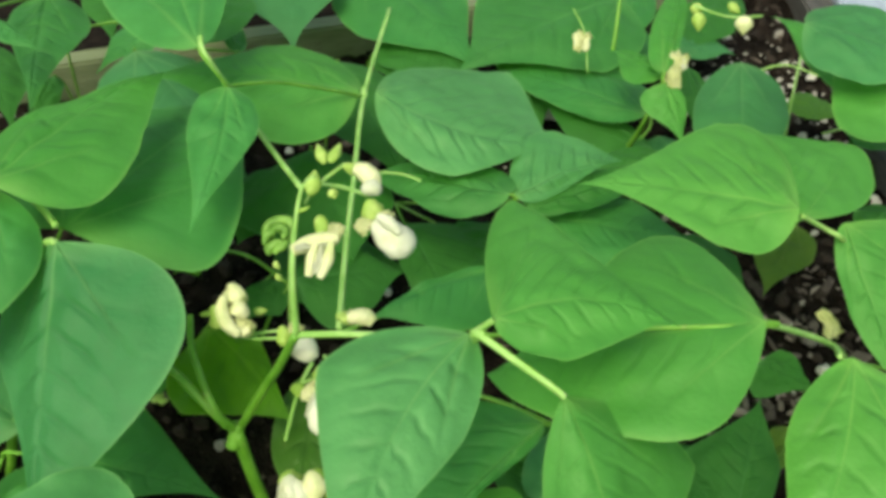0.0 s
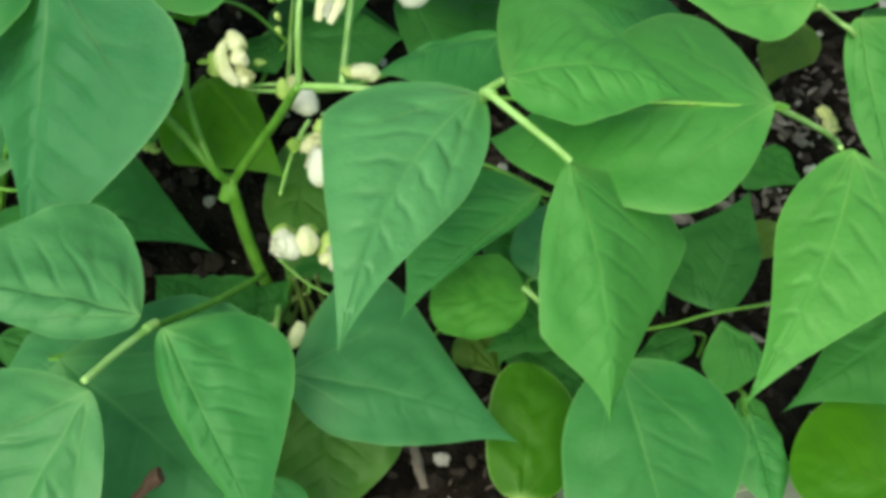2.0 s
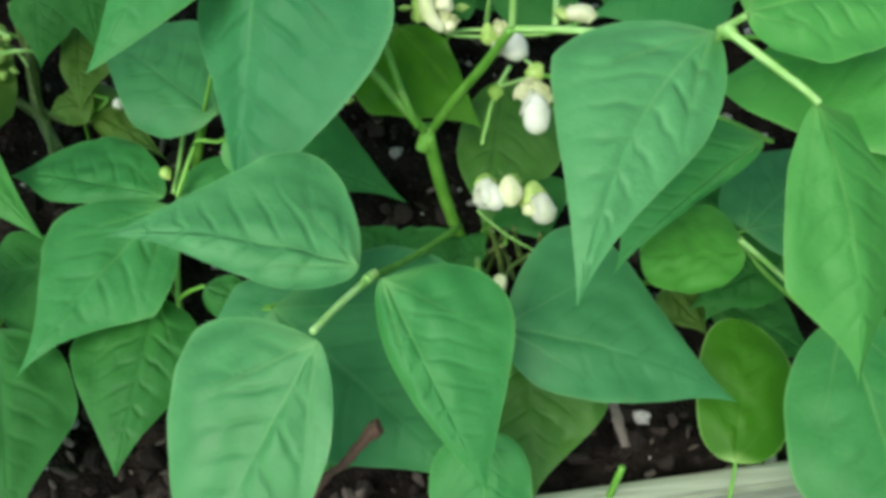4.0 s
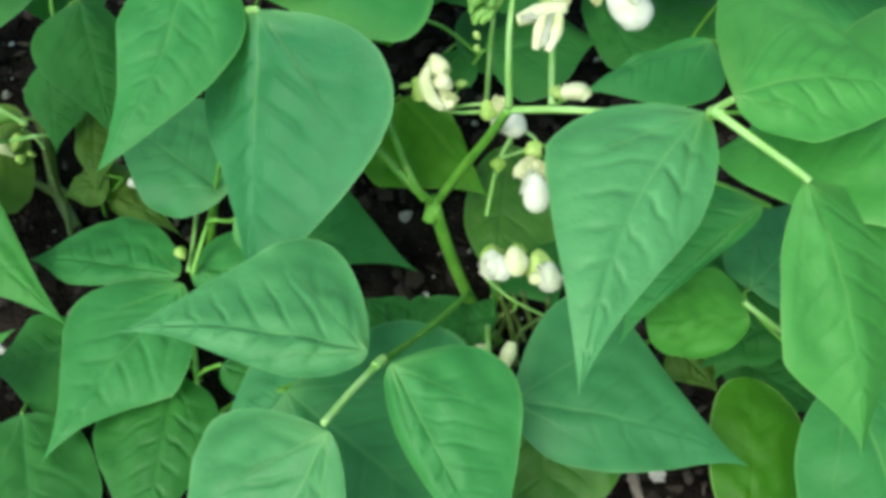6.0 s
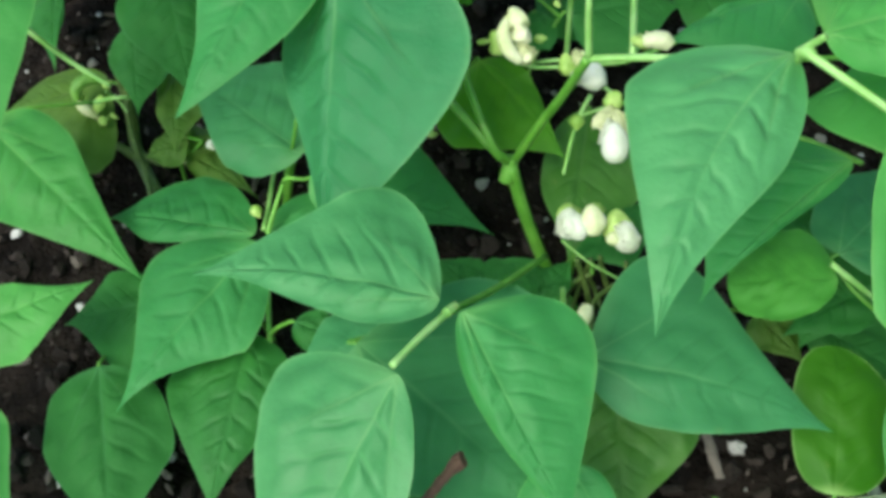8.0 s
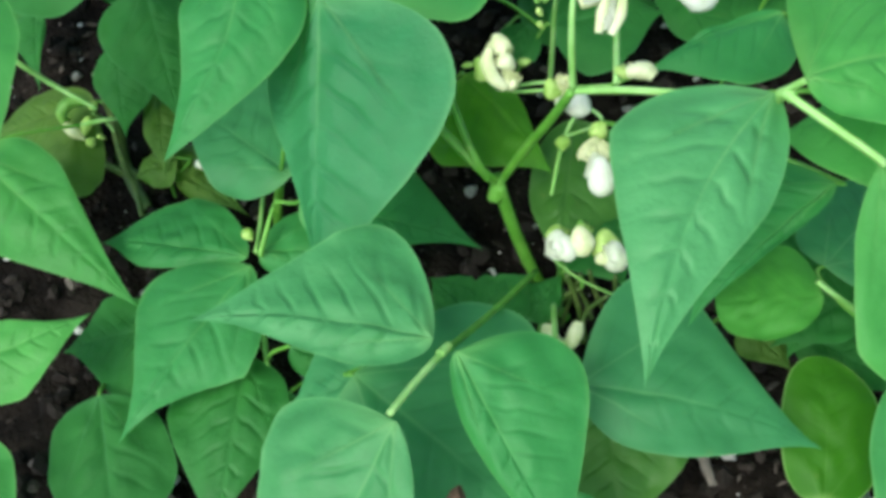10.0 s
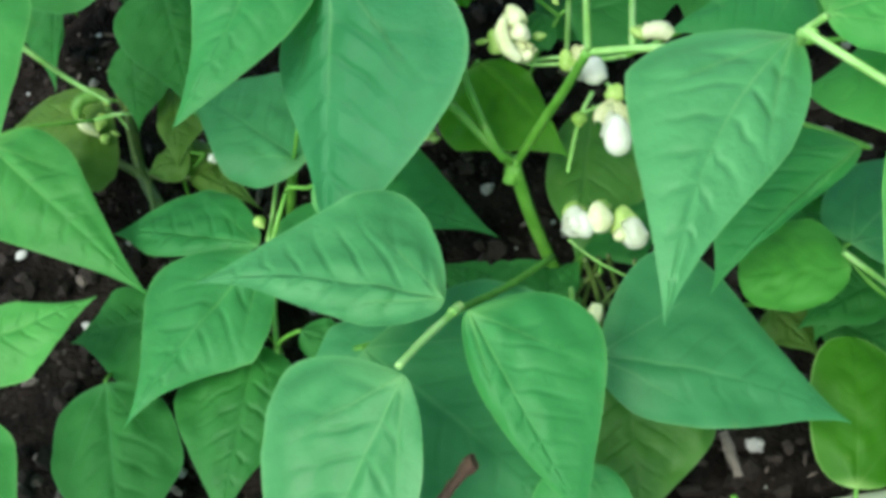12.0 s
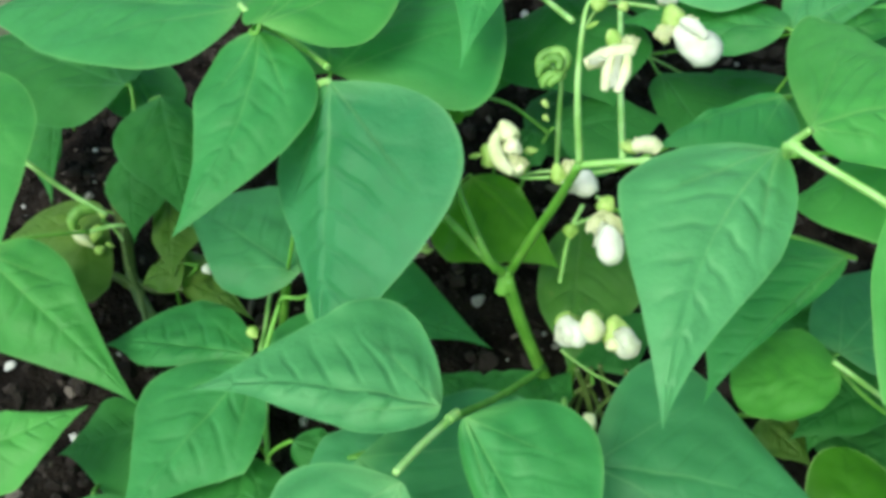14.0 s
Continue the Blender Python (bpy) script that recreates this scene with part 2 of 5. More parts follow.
def sheet(nu, nv, place, veins=None):
    """A smooth grid of nu by nv faces; place(i, j) gives the point; UV follows the grid, the second map the veins."""
    bm = bmesh.new()
    uv = bm.loops.layers.uv.new("UVMap")
    extra = bm.loops.layers.uv.new("Veins") if veins else None
    rows = [[bm.verts.new(place(i / nu, j / nv)) for j in range(nv + 1)] for i in range(nu + 1)]
    grid = [[veins(i / nu, j / nv) for j in range(nv + 1)] for i in range(nu + 1)] if veins else None
    for i in range(nu):
        for j in range(nv):
            f = bm.faces.new((rows[i][j], rows[i + 1][j], rows[i + 1][j + 1], rows[i][j + 1]))
            for lp, (a, b) in zip(f.loops, ((i, j), (i + 1, j), (i + 1, j + 1), (i, j + 1))):
                lp[uv].uv = (a / nu, b / nv)
                if veins:
                    lp[extra].uv = grid[a][b]
    return bm


def plant(name, base, label):
    ob = new(name)
    ob.location = base
    ob.empty_display_size = 0.02
    return tagged(ob, label, "bean plant", "bean plants in the bed")


def bezier(a, b, c, d, u):
    k = 1 - u
    return tuple(k ** 3 * p + 3 * u * k * k * q + 3 * u * u * k * r + u ** 3 * t for p, q, r, t in zip(a, b, c, d))


def margin(half, u):
    """A point of one half's margin, along the midrib (0 to 1) and off it in metres: half is the width, where it is widest,
    how square the shoulder is, how far the side stays full, and how wide the drip tip runs out."""
    w, at, lobe, full, drip = half
    turn = 0.62 * at
    if u < turn:
        return bezier((0, 0), (0, lobe * w), (0.45 * at, w), (at, w), u / turn)
    return bezier((at, w), (at + full * (1 - at), w), (1 - 0.42 * (1 - at) * max(0, 1 - drip / 0.7), drip * w), (1, 0), (u - turn) / (1 - turn))


RELIEF = {PUCKERED: 0.0012, LIVELY: 0.0008, RUGOSE: 0.0009, VIVID: 0.0008, PALE: 0.0012, DUSKY: 0.0003, BRIGHT: 0.0008, FRESH: 0.0007, SAPPY: 0.0001, SEEDLEAF: 0.0001, TENDER: 0.0002}


joints, runs = [], collections.defaultdict(list)  # leaf bases, and the points of each plant's stalks


def leaf(parent, base, tip, left, right, material, arch=0.04, fold=(-0.10, -0.10), bow=0.0, roll=0.0, even=1.0, label=""):
    """One bean leaflet from its stalk end to its tip, each half with its own margin; roll turns it about its midrib."""
    base, tip = Vector(base), Vector(tip)
    axis = tip - base
    size = axis.length
    along = axis / size
    side = Vector((0, 0, 1)).cross(along).normalized()
    up = along.cross(side)
    c, s = math.cos(radians(roll)), math.sin(radians(roll))
    side, up = side * c + up * s, up * c - side * s
    joints.append((parent, base, along))
    seed = Vector((base.x * 91, base.y * 77, 3.1))
    relief = even * RELIEF.get(material, 0.0005) * min(1.1, size / 0.09)
    pick = [0.5 + 0.5 * noise.noise(seed * 3.7 + Vector((k * 5.3, 1, 2))) for k in range(4)]
    strong = {-1: 0.55 + 0.9 * pick[0], 1: 0.55 + 0.9 * (1 - pick[0])}
    rate = 6.8 + 2 * pick[3]

    def where(u, j):
        v = j * 2 - 1
        half = right if v < 0 else left
        es, ew = margin(half, u)
        r = abs(v) ** 1.2
        s = u + (es - u) * r
        d = ew * r / size
        slope = 1.7 * half[0] / size
        off = d - slope * s
        wob = 0.02 * noise.noise(seed + Vector((s * 7, v * 4, 11)))
        if off < 0:
            lane = s - 0.55 * d - 0.8 * d * d + wob
        else:
            lane = 0.9 * s - 0.15 * d + 0.37 + wob
        return v, half[0], ew, r, d, off, (lane + 1) * rate, s

    def place(u, j):
        v, half, w, r, d, off, lane, s = where(u, j)
        sg = -1 if v < 0 else 1
        gap = min(lane % 1, 1 - lane % 1)
        start = math.exp(-d / 0.13) if off < 0 else math.exp(-off / 0.10)
        power = strong[sg] * (0.75 + 0.9 * noise.noise(seed + Vector((lane * 0.9, sg * 9, 5))))
        fade = (1 - r ** 4) * (w / half) ** 0.8 * min(1, r * 3.5) ** 1.3 * min(1, max(0, s) * 8)
        h = relief * power * (1 - math.exp(-(gap / 0.12) ** 2)) * (0.42 + 0.58 * start) * fade
        pleat = (lane * 2.4) % 1
        h += 0.2 * relief * strong[sg] * math.sin(pleat * math.pi) * math.exp(-((d - 0.035) / 0.03) ** 2) * max(0, math.sin(math.pi * min(1, max(0, s * 1.4 - 0.35)))) * fade * max(0, 1 - 1.6 * r)
        h -= 0.7 * relief * math.exp(-(off / 0.014) ** 2) * fade
        wave = noise.noise(seed + Vector((s * 3.2, v * 1.6, 0))) * 0.0045 * r * (w / half)
        wave += noise.noise(seed + Vector((s * 8, sg * d * 11, 7))) * 0.0014 * (w / half)
        lift = arch * size * math.sin(math.pi * min(1, max(0, s))) - 0.15 * size * max(0, s - 0.8)
        lift += fold[v < 0] * w * r ** 1.2 + h + wave - 0.0007 * math.exp(-(r / 0.08) ** 2) * (w / half) * (1 - s)
        lift -= 0.16 * size * (math.sqrt(max(0, off) ** 2 + 0.0001) - 0.01)
        rim = 1 + 0.015 * noise.noise(seed + Vector((s * 9, v, 4)))
        return base + axis * s + side * (sg * r * w * rim + 4 * bow * s * (1 - s)) + up * lift

    def veins(u, j):
        q = where(u, j)
        return q[6], q[5]

    n = 80 if size > 0.06 else 32
    return part("leaf", sheet(n, 42 if size > 0.06 else 20, place, veins), material, parent, label)


def tube(points, radii, sides=8):
    """A smooth tapering stalk through the points."""
    pts = [Vector(p) for p in points]
    fine, rad = [], []
    n = len(pts)
    for k in range(n - 1):
        p0, p1, p2, p3 = pts[max(k - 1, 0)], pts[k], pts[k + 1], pts[min(k + 2, n - 1)]
        for q in range(6):
            u = q / 6
            fine.append(0.5 * (2 * p1 + (p2 - p0) * u + (2 * p0 - 5 * p1 + 4 * p2 - p3) * u * u + (3 * p1 - p0 - 3 * p2 + p3) * u ** 3))
            rad.append(radii[k] + (radii[k + 1] - radii[k]) * u)
    fine.append(pts[-1])
    rad.append(radii[-1])
    bm = bmesh.new()
    rings = []
    for k, p in enumerate(fine):
        d = (fine[min(k + 1, len(fine) - 1)] - fine[max(k - 1, 0)]).normalized()
        a = d.orthogonal().normalized() if k == 0 else (a - d * a.dot(d)).normalized()
        b = d.cross(a)
        rings.append([bm.verts.new(p + (a * math.cos(t) + b * math.sin(t)) * rad[k]) for t in (2 * math.pi * q / sides for q in range(sides))])
    for r0, r1 in zip(rings, rings[1:]):
        for q in range(sides):
            bm.faces.new((r0[q], r0[(q + 1) % sides], r1[(q + 1) % sides], r1[q]))
    bm.faces.new(rings[0][::-1])
    bm.faces.new(rings[-1])
    return bm


def stalk(parent, name, points, thick, thin=None, material=None):
    thin = thin or thick
    n = len(points) - 1
    runs[parent.name] += [Vector(p) for p in points]
    return part(name, tube(points, [thick + (thin - thick) * k / n for k in range(n + 1)]), material or (STEM if name in ("stem", "branch", "node") else STALK), parent)


def ovoid(a, b, width, crease=0.2, dent=0.18, seed=0.0, point=0.0):
    """An egg-shaped, creased and slightly crumpled petal or bud from a to b."""
    a, b = Vector(a), Vector(b)
    along = (b - a) / 2
    z = along.normalized()
    x = Vector((0, 0, 1)).cross(z)
    x = x.normalized() if x.length > 0.05 else Vector((1, 0, 0))
    y = z.cross(x)
    bm = bmesh.new()
    bmesh.ops.create_uvsphere(bm, u_segments=14, v_segments=9, radius=1)
    for v in bm.verts:
        c = v.co.copy()
        turn = math.atan2(c.y, c.x)
        k = 1 + dent * noise.noise(c * 1.9 + Vector((seed * 1.3, seed * 2.1, seed)))
        k -= crease * math.exp(-((turn - 0.9) / 0.35) ** 2) * (1 - abs(c.z))
        flare = (0.86 + 0.22 * c.z) * (1 - point) + point * (1 - 0.72 * max(0, c.z))
        v.co = (a + b) / 2 + x * c.x * width * k * flare + y * c.y * width * 0.8 * k * flare + along * c.z
    return bm


def curl(points, width):
    """A plump petal or coil that bends through the points, rounded at both ends."""
    n = len(points) - 1
    bm = tube(points, [width * math.sin(math.pi * (0.10 + 0.76 * k / n)) ** 0.6 for k in range(n + 1)], 10)
    return bm


def frill(a, b, width, seed):
    """A thin petal from a to b, cupped and ruffled along its rim."""
    a, b = Vector(a), Vector(b)
    axis = b - a
    x = Vector((0, 0, 1)).cross(axis)
    x = x.normalized() if x.length > 1e-5 else Vector((1, 0, 0))
    y = axis.normalized().cross(x)

    def place(s, j):
        v = j * 2 - 1
        w = width * (0.45 + 0.75 * s - 0.35 * s ** 4)
        ruffle = noise.noise(Vector((s * 3.5 + seed, v * 4, seed * 2))) * width * 0.9 * (0.3 + abs(v) * s)
        return a + axis * s * (1 + 0.15 * noise.noise(Vector((v * 2.5, seed, 1)))) + x * v * w + y * (ruffle - 0.4 * width * v * v + 0.3 * width * math.sin(3 * s))

    bm = sheet(16, 16, place)
    bmesh.ops.solidify(bm, geom=bm.faces[:], thickness=0.0003)
    return bm


def flower(parent, a, b, width, material, seed, *petals):
    """A bean flower: a crumpled hood, and the rounded, bent or frilled petals below it."""
    head = part("flower", ovoid(a, b, width, 0.4, 0.5, seed), material, parent)
    for k, (shape, pts, w, mat) in enumerate(petals):
        if shape == "curl":
            bm = curl(pts, w)
        elif shape == "frill":
            bm = frill(pts[0], pts[1], w, seed + k)
        elif shape == "lump":
            bm = ovoid(pts[0], pts[1], w, 0.35, 0.55, seed + k + 1)
        else:
            bm = ovoid(pts[0], pts[1], w, 0.16, 0.2, seed + k + 1)
        part("petal", bm, mat, head)
    return head


def bud(parent, a, b, width, material, seed=0.0):
    return part("flower_bud", ovoid(a, b, width * 0.88, 0.2, 0.15, seed, 1.0), material, parent)


# ---- bed ----


def structure(name, bm, material, label, category, kind="structure"):
    mesh = bpy.data.meshes.new(name)
    bm.to_mesh(mesh)
    bm.free()
    mesh.materials.append(material)
    return tagged(new(name, mesh), label, category, "", kind)


def soil_height(x, y):
    p = Vector((x, y, 0))
    return (noise.noise(p * 22) * 0.006 + noise.noise(p * 70) * 0.0045 + noise.noise(p * 190) * 0.0026 - 0.002)


# corners of the bed's soil: front left, front right, back right, back left
FL, FR, BR, BL = Vector((-0.62, -0.226, 0)), Vector((0.384, -0.170, 0)), Vector((0.511, 0.423, 0)), Vector((-0.62, 0.238, 0))


def in_bed(i, j):
    p = (FL * (1 - i) + FR * i) * (1 - j) + (BL * (1 - i) + BR * i) * j
    return p.x, p.y


def soil_point(i, j):
    x, y = in_bed(i, j)
    return Vector((x, y, soil_height(x, y)))


soil = structure("soil", sheet(300, 160, soil_point), SOIL, "dark crumbly potting soil filling the raised bed", "soil")
soil.data.polygons.foreach_set("use_smooth", [True] * len(soil.data.polygons))

bm = bmesh.new()
bmesh.ops.create_grid(bm, x_segments=60, y_segments=60, size=30)
for v in bm.verts:
    v.co.z = -0.16 + 0.01 * noise.noise(v.co * 3)
structure("ground", bm, SOIL, "dark bare earth around the raised bed", "ground")


def plank(name, a, b, inner, outer, z0, z1, material, label):
    """A board along the line from a to b, from inner to outer metres off it to the right, with eased edges."""
    a, b = a.copy(), b.copy()
    d = (b - a).normalized()
    n = Vector((d.y, -d.x, 0))
    bm = bmesh.new()
    bmesh.ops.create_cube(bm, size=1)
    for v in bm.verts:
        p = a.lerp(b, v.co.x + 0.5) + n * (inner + (outer - inner) * (v.co.y + 0.5))
        v.co = Vector((p.x, p.y, z0 + (z1 - z0) * (v.co.z + 0.5)))
    bmesh.ops.recalc_face_normals(bm, faces=bm.faces[:])
    bmesh.ops.bevel(bm, geom=bm.edges[:], offset=0.002, segments=2, affect="EDGES")
    mesh = bpy.data.meshes.new(name)
    bm.to_mesh(mesh)
    bm.free()
    mesh.materials.append(material)
    return tagged(new(name, mesh), label, "board", "boards of the raised bed", "structure")


plank("bed_board_front", FL, FR, 0.0, 0.010, -0.16, 0.018, BOARD_X, "weathered grey-green timber board edging the bed")
plank("bed_board_right", FR, BR, -0.006, 0.020, -0.16, 0.018, BOARD_Y, "brown weathered timber board at the end of the bed")
plank("bed_board_back", BR, BL, 0.0, 0.018, -0.16, 0.026, BOARD_B, "weathered tan timber board behind the bean plants")
plank("bed_board_left", BL, FL, 0.0, 0.020, -0.16, 0.018, BOARD_Y, "brown weathered timber board closing the far end")
plank("bed_cap", FR, BR, 0.0225, 0.095, -0.005, 0.022, CAP, "pale blue-grey painted cap rail beside the end board")


def scatter(name, count, material, label, category, lo, hi, flat, seed, white=(), area=None):
    """Many small crumbs as one object."""
    r = np.random.default_rng(seed)
    base = bmesh.new()
    bmesh.ops.create_icosphere(base, subdivisions=2 if name == "perlite" else 1, radius=1)
    bv = np.array([v.co[:] for v in base.verts])
    bf = np.array([[v.index for v in f.verts] for f in base.faces])
    base.free()
    spots = [(x, y, s) for x, y, s in white]
    while len(spots) < count:
        x, y = in_bed(r.uniform(0.01, 0.99), r.uniform(0.01, 0.99))
        if area:
            x, y = r.uniform(area[0], area[1]), r.uniform(area[2], area[3])
        if name == "perlite" and len(spots) < 190:
            x, y = r.uniform(0.34, 0.47), r.uniform(0.15, 0.36)
            spots.append((x, y, (lo + (hi - lo) * r.random() ** 2.0) * 1.2))
            continue
        spots.append((x, y, lo + (hi - lo) * r.random() ** 2.2))
    vs, fs = [], []
    for k, (x, y, s) in enumerate(spots):
        q = bv * (1 + (0.5 if name == "perlite" else 0.75) * (r.random((len(bv), 1)) - 0.5)) * np.array([1, r.uniform(*flat), r.uniform(*flat)]) * s
        e = np.array(Euler(r.uniform(-0.5, 0.5, 3) + np.array([0, 0, r.uniform(0, 6.3)])).to_matrix())
        vs.append(q @ e.T + np.array([x, y, soil_height(x, y) + s * 0.25]))
        fs.append(bf + k * len(bv))
    mesh = bpy.data.meshes.new(name)
    mesh.from_pydata(np.concatenate(vs).tolist(), [], np.concatenate(fs).tolist())
    mesh.materials.append(material)
    return tagged(new(name, mesh), label, category, "", "stuff")


scatter("soil_crumbs", 9000, CLOD, "dark brown crumbs and clods of potting soil", "soil crumbs", 0.0009, 0.0062, (0.6, 0.95), 1)
scatter("perlite", 900, PERLITE, "white perlite grains scattered over the soil", "perlite", 0.0007, 0.0038, (0.6, 0.95), 2,
        ((0, 0, 0.0035), (0.004, -0.049, 0.0032), (-0.214, 0.115, 0.003), (-0.088, -0.058, 0.003), (0.092, -0.153, 0.004), (0.338, 0.017, 0.004),
         (0.329, -0.002, 0.004), (0.247, 0.258, 0.007), (0.433, 0.132, 0.005), (0.425, 0.26, 0.006)))
scatter("bark_chips", 1100, BARK, "grey-brown bark chips mixed into the soil", "bark chips", 0.0015, 0.0065, (0.2, 0.55), 3)
scatter("wood_chips", 420, CHIP, "grey-brown wood chips lying thick on the soil near the end board", "wood chips", 0.002, 0.0085, (0.2, 0.5), 4, (), (0.235, 0.385, -0.115, 0.085))
scatter("wood_chips", 260, BARK, "brown-grey wood chips on the open soil by the front board", "wood chips", 0.002, 0.007, (0.25, 0.6), 5, (), (-0.26, 0.02, -0.215, -0.12))

# ---- bean plants ----
middle_bean = plant("bean_plant", (0.03, -0.07, 0), "bushy bean plant with white flowers and broad green leaves")
left_bean = plant("bean_plant", (-0.09, -0.03, 0), "bean plant with large drooping green leaves and few buds")
edge_bean = plant("bean_plant", (-0.16, 0.02, 0), "bean plant with pale buds and bright leaves at the bed edge")
tall_bean = plant("bean_plant", (0.06, 0.12, 0), "bean plant with slender stalks and heart-shaped green leaves")
rear_bean = plant("bean_plant", (-0.09, 0.27, 0), "bean plant with small dark green leaves near the back board")
back_bean = plant("bean_plant", (0.25, 0.14, 0), "bean plant with cream flowers and small bright young leaves")
end_bean = plant("bean_plant", (0.33, -0.02, 0), "bean plant with bright yellow-green leaves beside the end board")
front_bean = plant("bean_plant", (0.2, -0.13, 0), "low bean plant with round yellow-green seed leaves near the front board")

# leaves: base, tip, then the margin of the left and the right half
leaf(middle_bean, (0.0884, -0.1175, 0.1854), (0.0362, -0.1999, 0.1736), (0.0185, 0.37, 0.32, 0.25, 0.19), (0.0307, 0.33, 0.66, 0.07, 0.16), PUCKERED, bow=-0.008, fold=(-0.11, -0.18), roll=-14.8, arch=0.048, even=0.9)
leaf(middle_bean, (0.093, -0.1239, 0.1977), (0.1524, -0.132, 0.1943), (0.0674, 0.29, 0.48, 0.07, 0.02), (0.0208, 0.38, 0.34, 0.36, 0.18), BRIGHT, bow=0.007, fold=(-0.44, 0), roll=12.2)
leaf(middle_bean, (0.1886, -0.1228, 0.1811), (0.0983, -0.106, 0.1544), (0.0406, 0.35, 0.1, 0.48, 0.48), (0.0686, 0.27, 0.48, 0.22, 0.05), BRIGHT, fold=(-0.05, -0.24), roll=-3.1)
leaf(middle_bean, (0.1146, -0.052, 0.15), (0.0622, -0.0709, 0.15), (0.025, 0.5, 0.8, 0.28, 0.07), (0.003, 0.47, 0.8, 0.32, 0.11), FRESH, bow=-0.0014, roll=1.3)
leaf(middle_bean, (0.1118, -0.1443, 0.1817), (0.1168, -0.2136, 0.1418), (0.0481, 0.32, 0.46, 0.04, 0.07), (0.0212, 0.62, 0.11, 0.18, 0.07), BRIGHT, bow=0.0034, fold=(-1, -0.05), roll=5.7, arch=0.044)
leaf(middle_bean, (0.0267, -0.1568, 0.0897), (0.1078, -0.1838, 0.0746), (0.0504, 0.23, 0.64, 0.24, 0.05), (0.0207, 0.35, 0.39, 0.4, 0.19), DUSKY, bow=0.0033, fold=(-0.18, -0.04), roll=8.8, even=0.5)
leaf(middle_bean, (-0.0131, -0.1605, 0.1314), (0.0134, -0.2208, 0.105), (0.033, 0.31, 0.75, 0.26, 0.24), (0.009, 0.37, 0.47, 0.41, 0.28), FRESH, fold=(-0.29, -0.11), roll=12)
leaf(middle_bean, (-0.0328, -0.1857, 0.1401), (-0.0755, -0.2446, 0.1), (0.0195, 0.45, 0.15, 0.4, 0.15), (0.0385, 0.20, 0.5, 0.30, 0.25), PUCKERED, fold=(-0.2, -0.1))
leaf(middle_bean, (-0.02, -0.1526, 0.1273), (-0.0996, -0.1368, 0.1323), (0.0136, 0.28, 0.51, 0.35, 0.17), (0.0403, 0.27, 0.4, 0.22, 0.14), PUCKERED, bow=-0.0026, fold=(-0.05, -0.08), roll=-1.3, arch=0.035, even=0.75)
leaf(left_bean, (-0.0988, -0.0633, 0.0493), (-0.154, -0.1384, 0.0452), (0.0275, 0.46, 0.1, 0.04, 0), (0.0348, 0.31, 0.3, 0.26, 0.01), FRESH, fold=(-0.16, -0.1), roll=-3.7)
leaf(left_bean, (-0.1011, -0.0573, 0.0474), (-0.1708, -0.0337, 0.0405), (0.0117, 0.61, 0.3, 0.33, 0.11), (0.0284, 0.48, 0.28, 0.26, 0.17), FRESH, roll=-2, arch=0.047)
leaf(left_bean, (-0.0968, -0.053, 0.045), (-0.0389, -0.0601, 0.04), (0.023, 0.32, 0.75, 0.29, 0.05), (0.014, 0.39, 0.75, 0.29, 0.05), FRESH)
leaf(edge_bean, (-0.2185, -0.0028, 0.0746), (-0.1488, -0.0747, 0.0463), (0.0223, 0.29, 1.03, 0.12, 0.17), (0.0279, 0.29, 0.97, 0.21, 0.18), BRIGHT, fold=(-0.07, -0.09), roll=8.6, arch=0.044)
leaf(edge_bean, (-0.214, -0.1081, 0.0683), (-0.159, -0.0904, 0.0705), (0.0152, 0.32, 0.84, 0.19, 0.02), (0.0217, 0.39, 0.77, 0.32, 0.15), LIVELY, bow=-0.002, roll=7, arch=0.033)
leaf(edge_bean, (-0.1943, 0.0023, 0.1691), (-0.1658, -0.1117, 0.1398), (0.0283, 0.3, 0.8, 0.25, 0.11), (0.028, 0.35, 0.8, 0.28, 0.07), BRIGHT, roll=1.6)
leaf(left_bean, (-0.075, 0.0053, 0.1668), (-0.1077, -0.0787, 0.1445), (0.026, 0.32, 0.63, 0.28, 0.31), (0.0234, 0.33, 0.69, 0.11, 0.2), FRESH, bow=0.0088, fold=(-0.06, -0.3), roll=-4.6)
leaf(left_bean, (-0.0812, 0.0223, 0.1673), (-0.2133, 0.0661, 0.1531), (0.0422, 0.33, 0.49, 0.35, 0.1), (0.052, 0.5, 0.8, 0.28, 0.07), FRESH, roll=4.9)
leaf(left_bean, (-0.0715, -0.0058, 0.1771), (-0.0077, 0.0926, 0.1626), (0.0244, 0.42, 0.82, 0.21, 0.07), (0.0372, 0.22, 0.7, 0.22, 0.28), BRIGHT, bow=-0.0011, fold=(-0.11, -0.24), roll=-7.6, arch=0.026)
leaf(left_bean, (-0.0483, -0.0236, 0.1601), (-0.0631, -0.1125, 0.0939), (0.0518, 0.32, 0.76, 0.34, 0.17), (0.0267, 0.28, 0.44, 0.12, 0.05), PALE, bow=0.001, fold=(-0.03, -0.37), roll=16.1, arch=0.026)
leaf(left_bean, (-0.0495, -0.0007, 0.1471), (0.0422, 0.1258, 0.1198), (0.077, 0.5, 0.8, 0.28, 0.07), (0.0599, 0.14, 0.95, 0.25, 0.06), FRESH, roll=-8.4, arch=0.052)
leaf(tall_bean, (0.02, 0.0505, 0.1758), (-0.0001, -0.0253, 0.1600), (0.0139, 0.28, 0.7, 0.25, 0.03), (0.0151, 0.31, 0.91, 0.31, 0.16), FRESH, bow=0.0042, roll=-2.8)
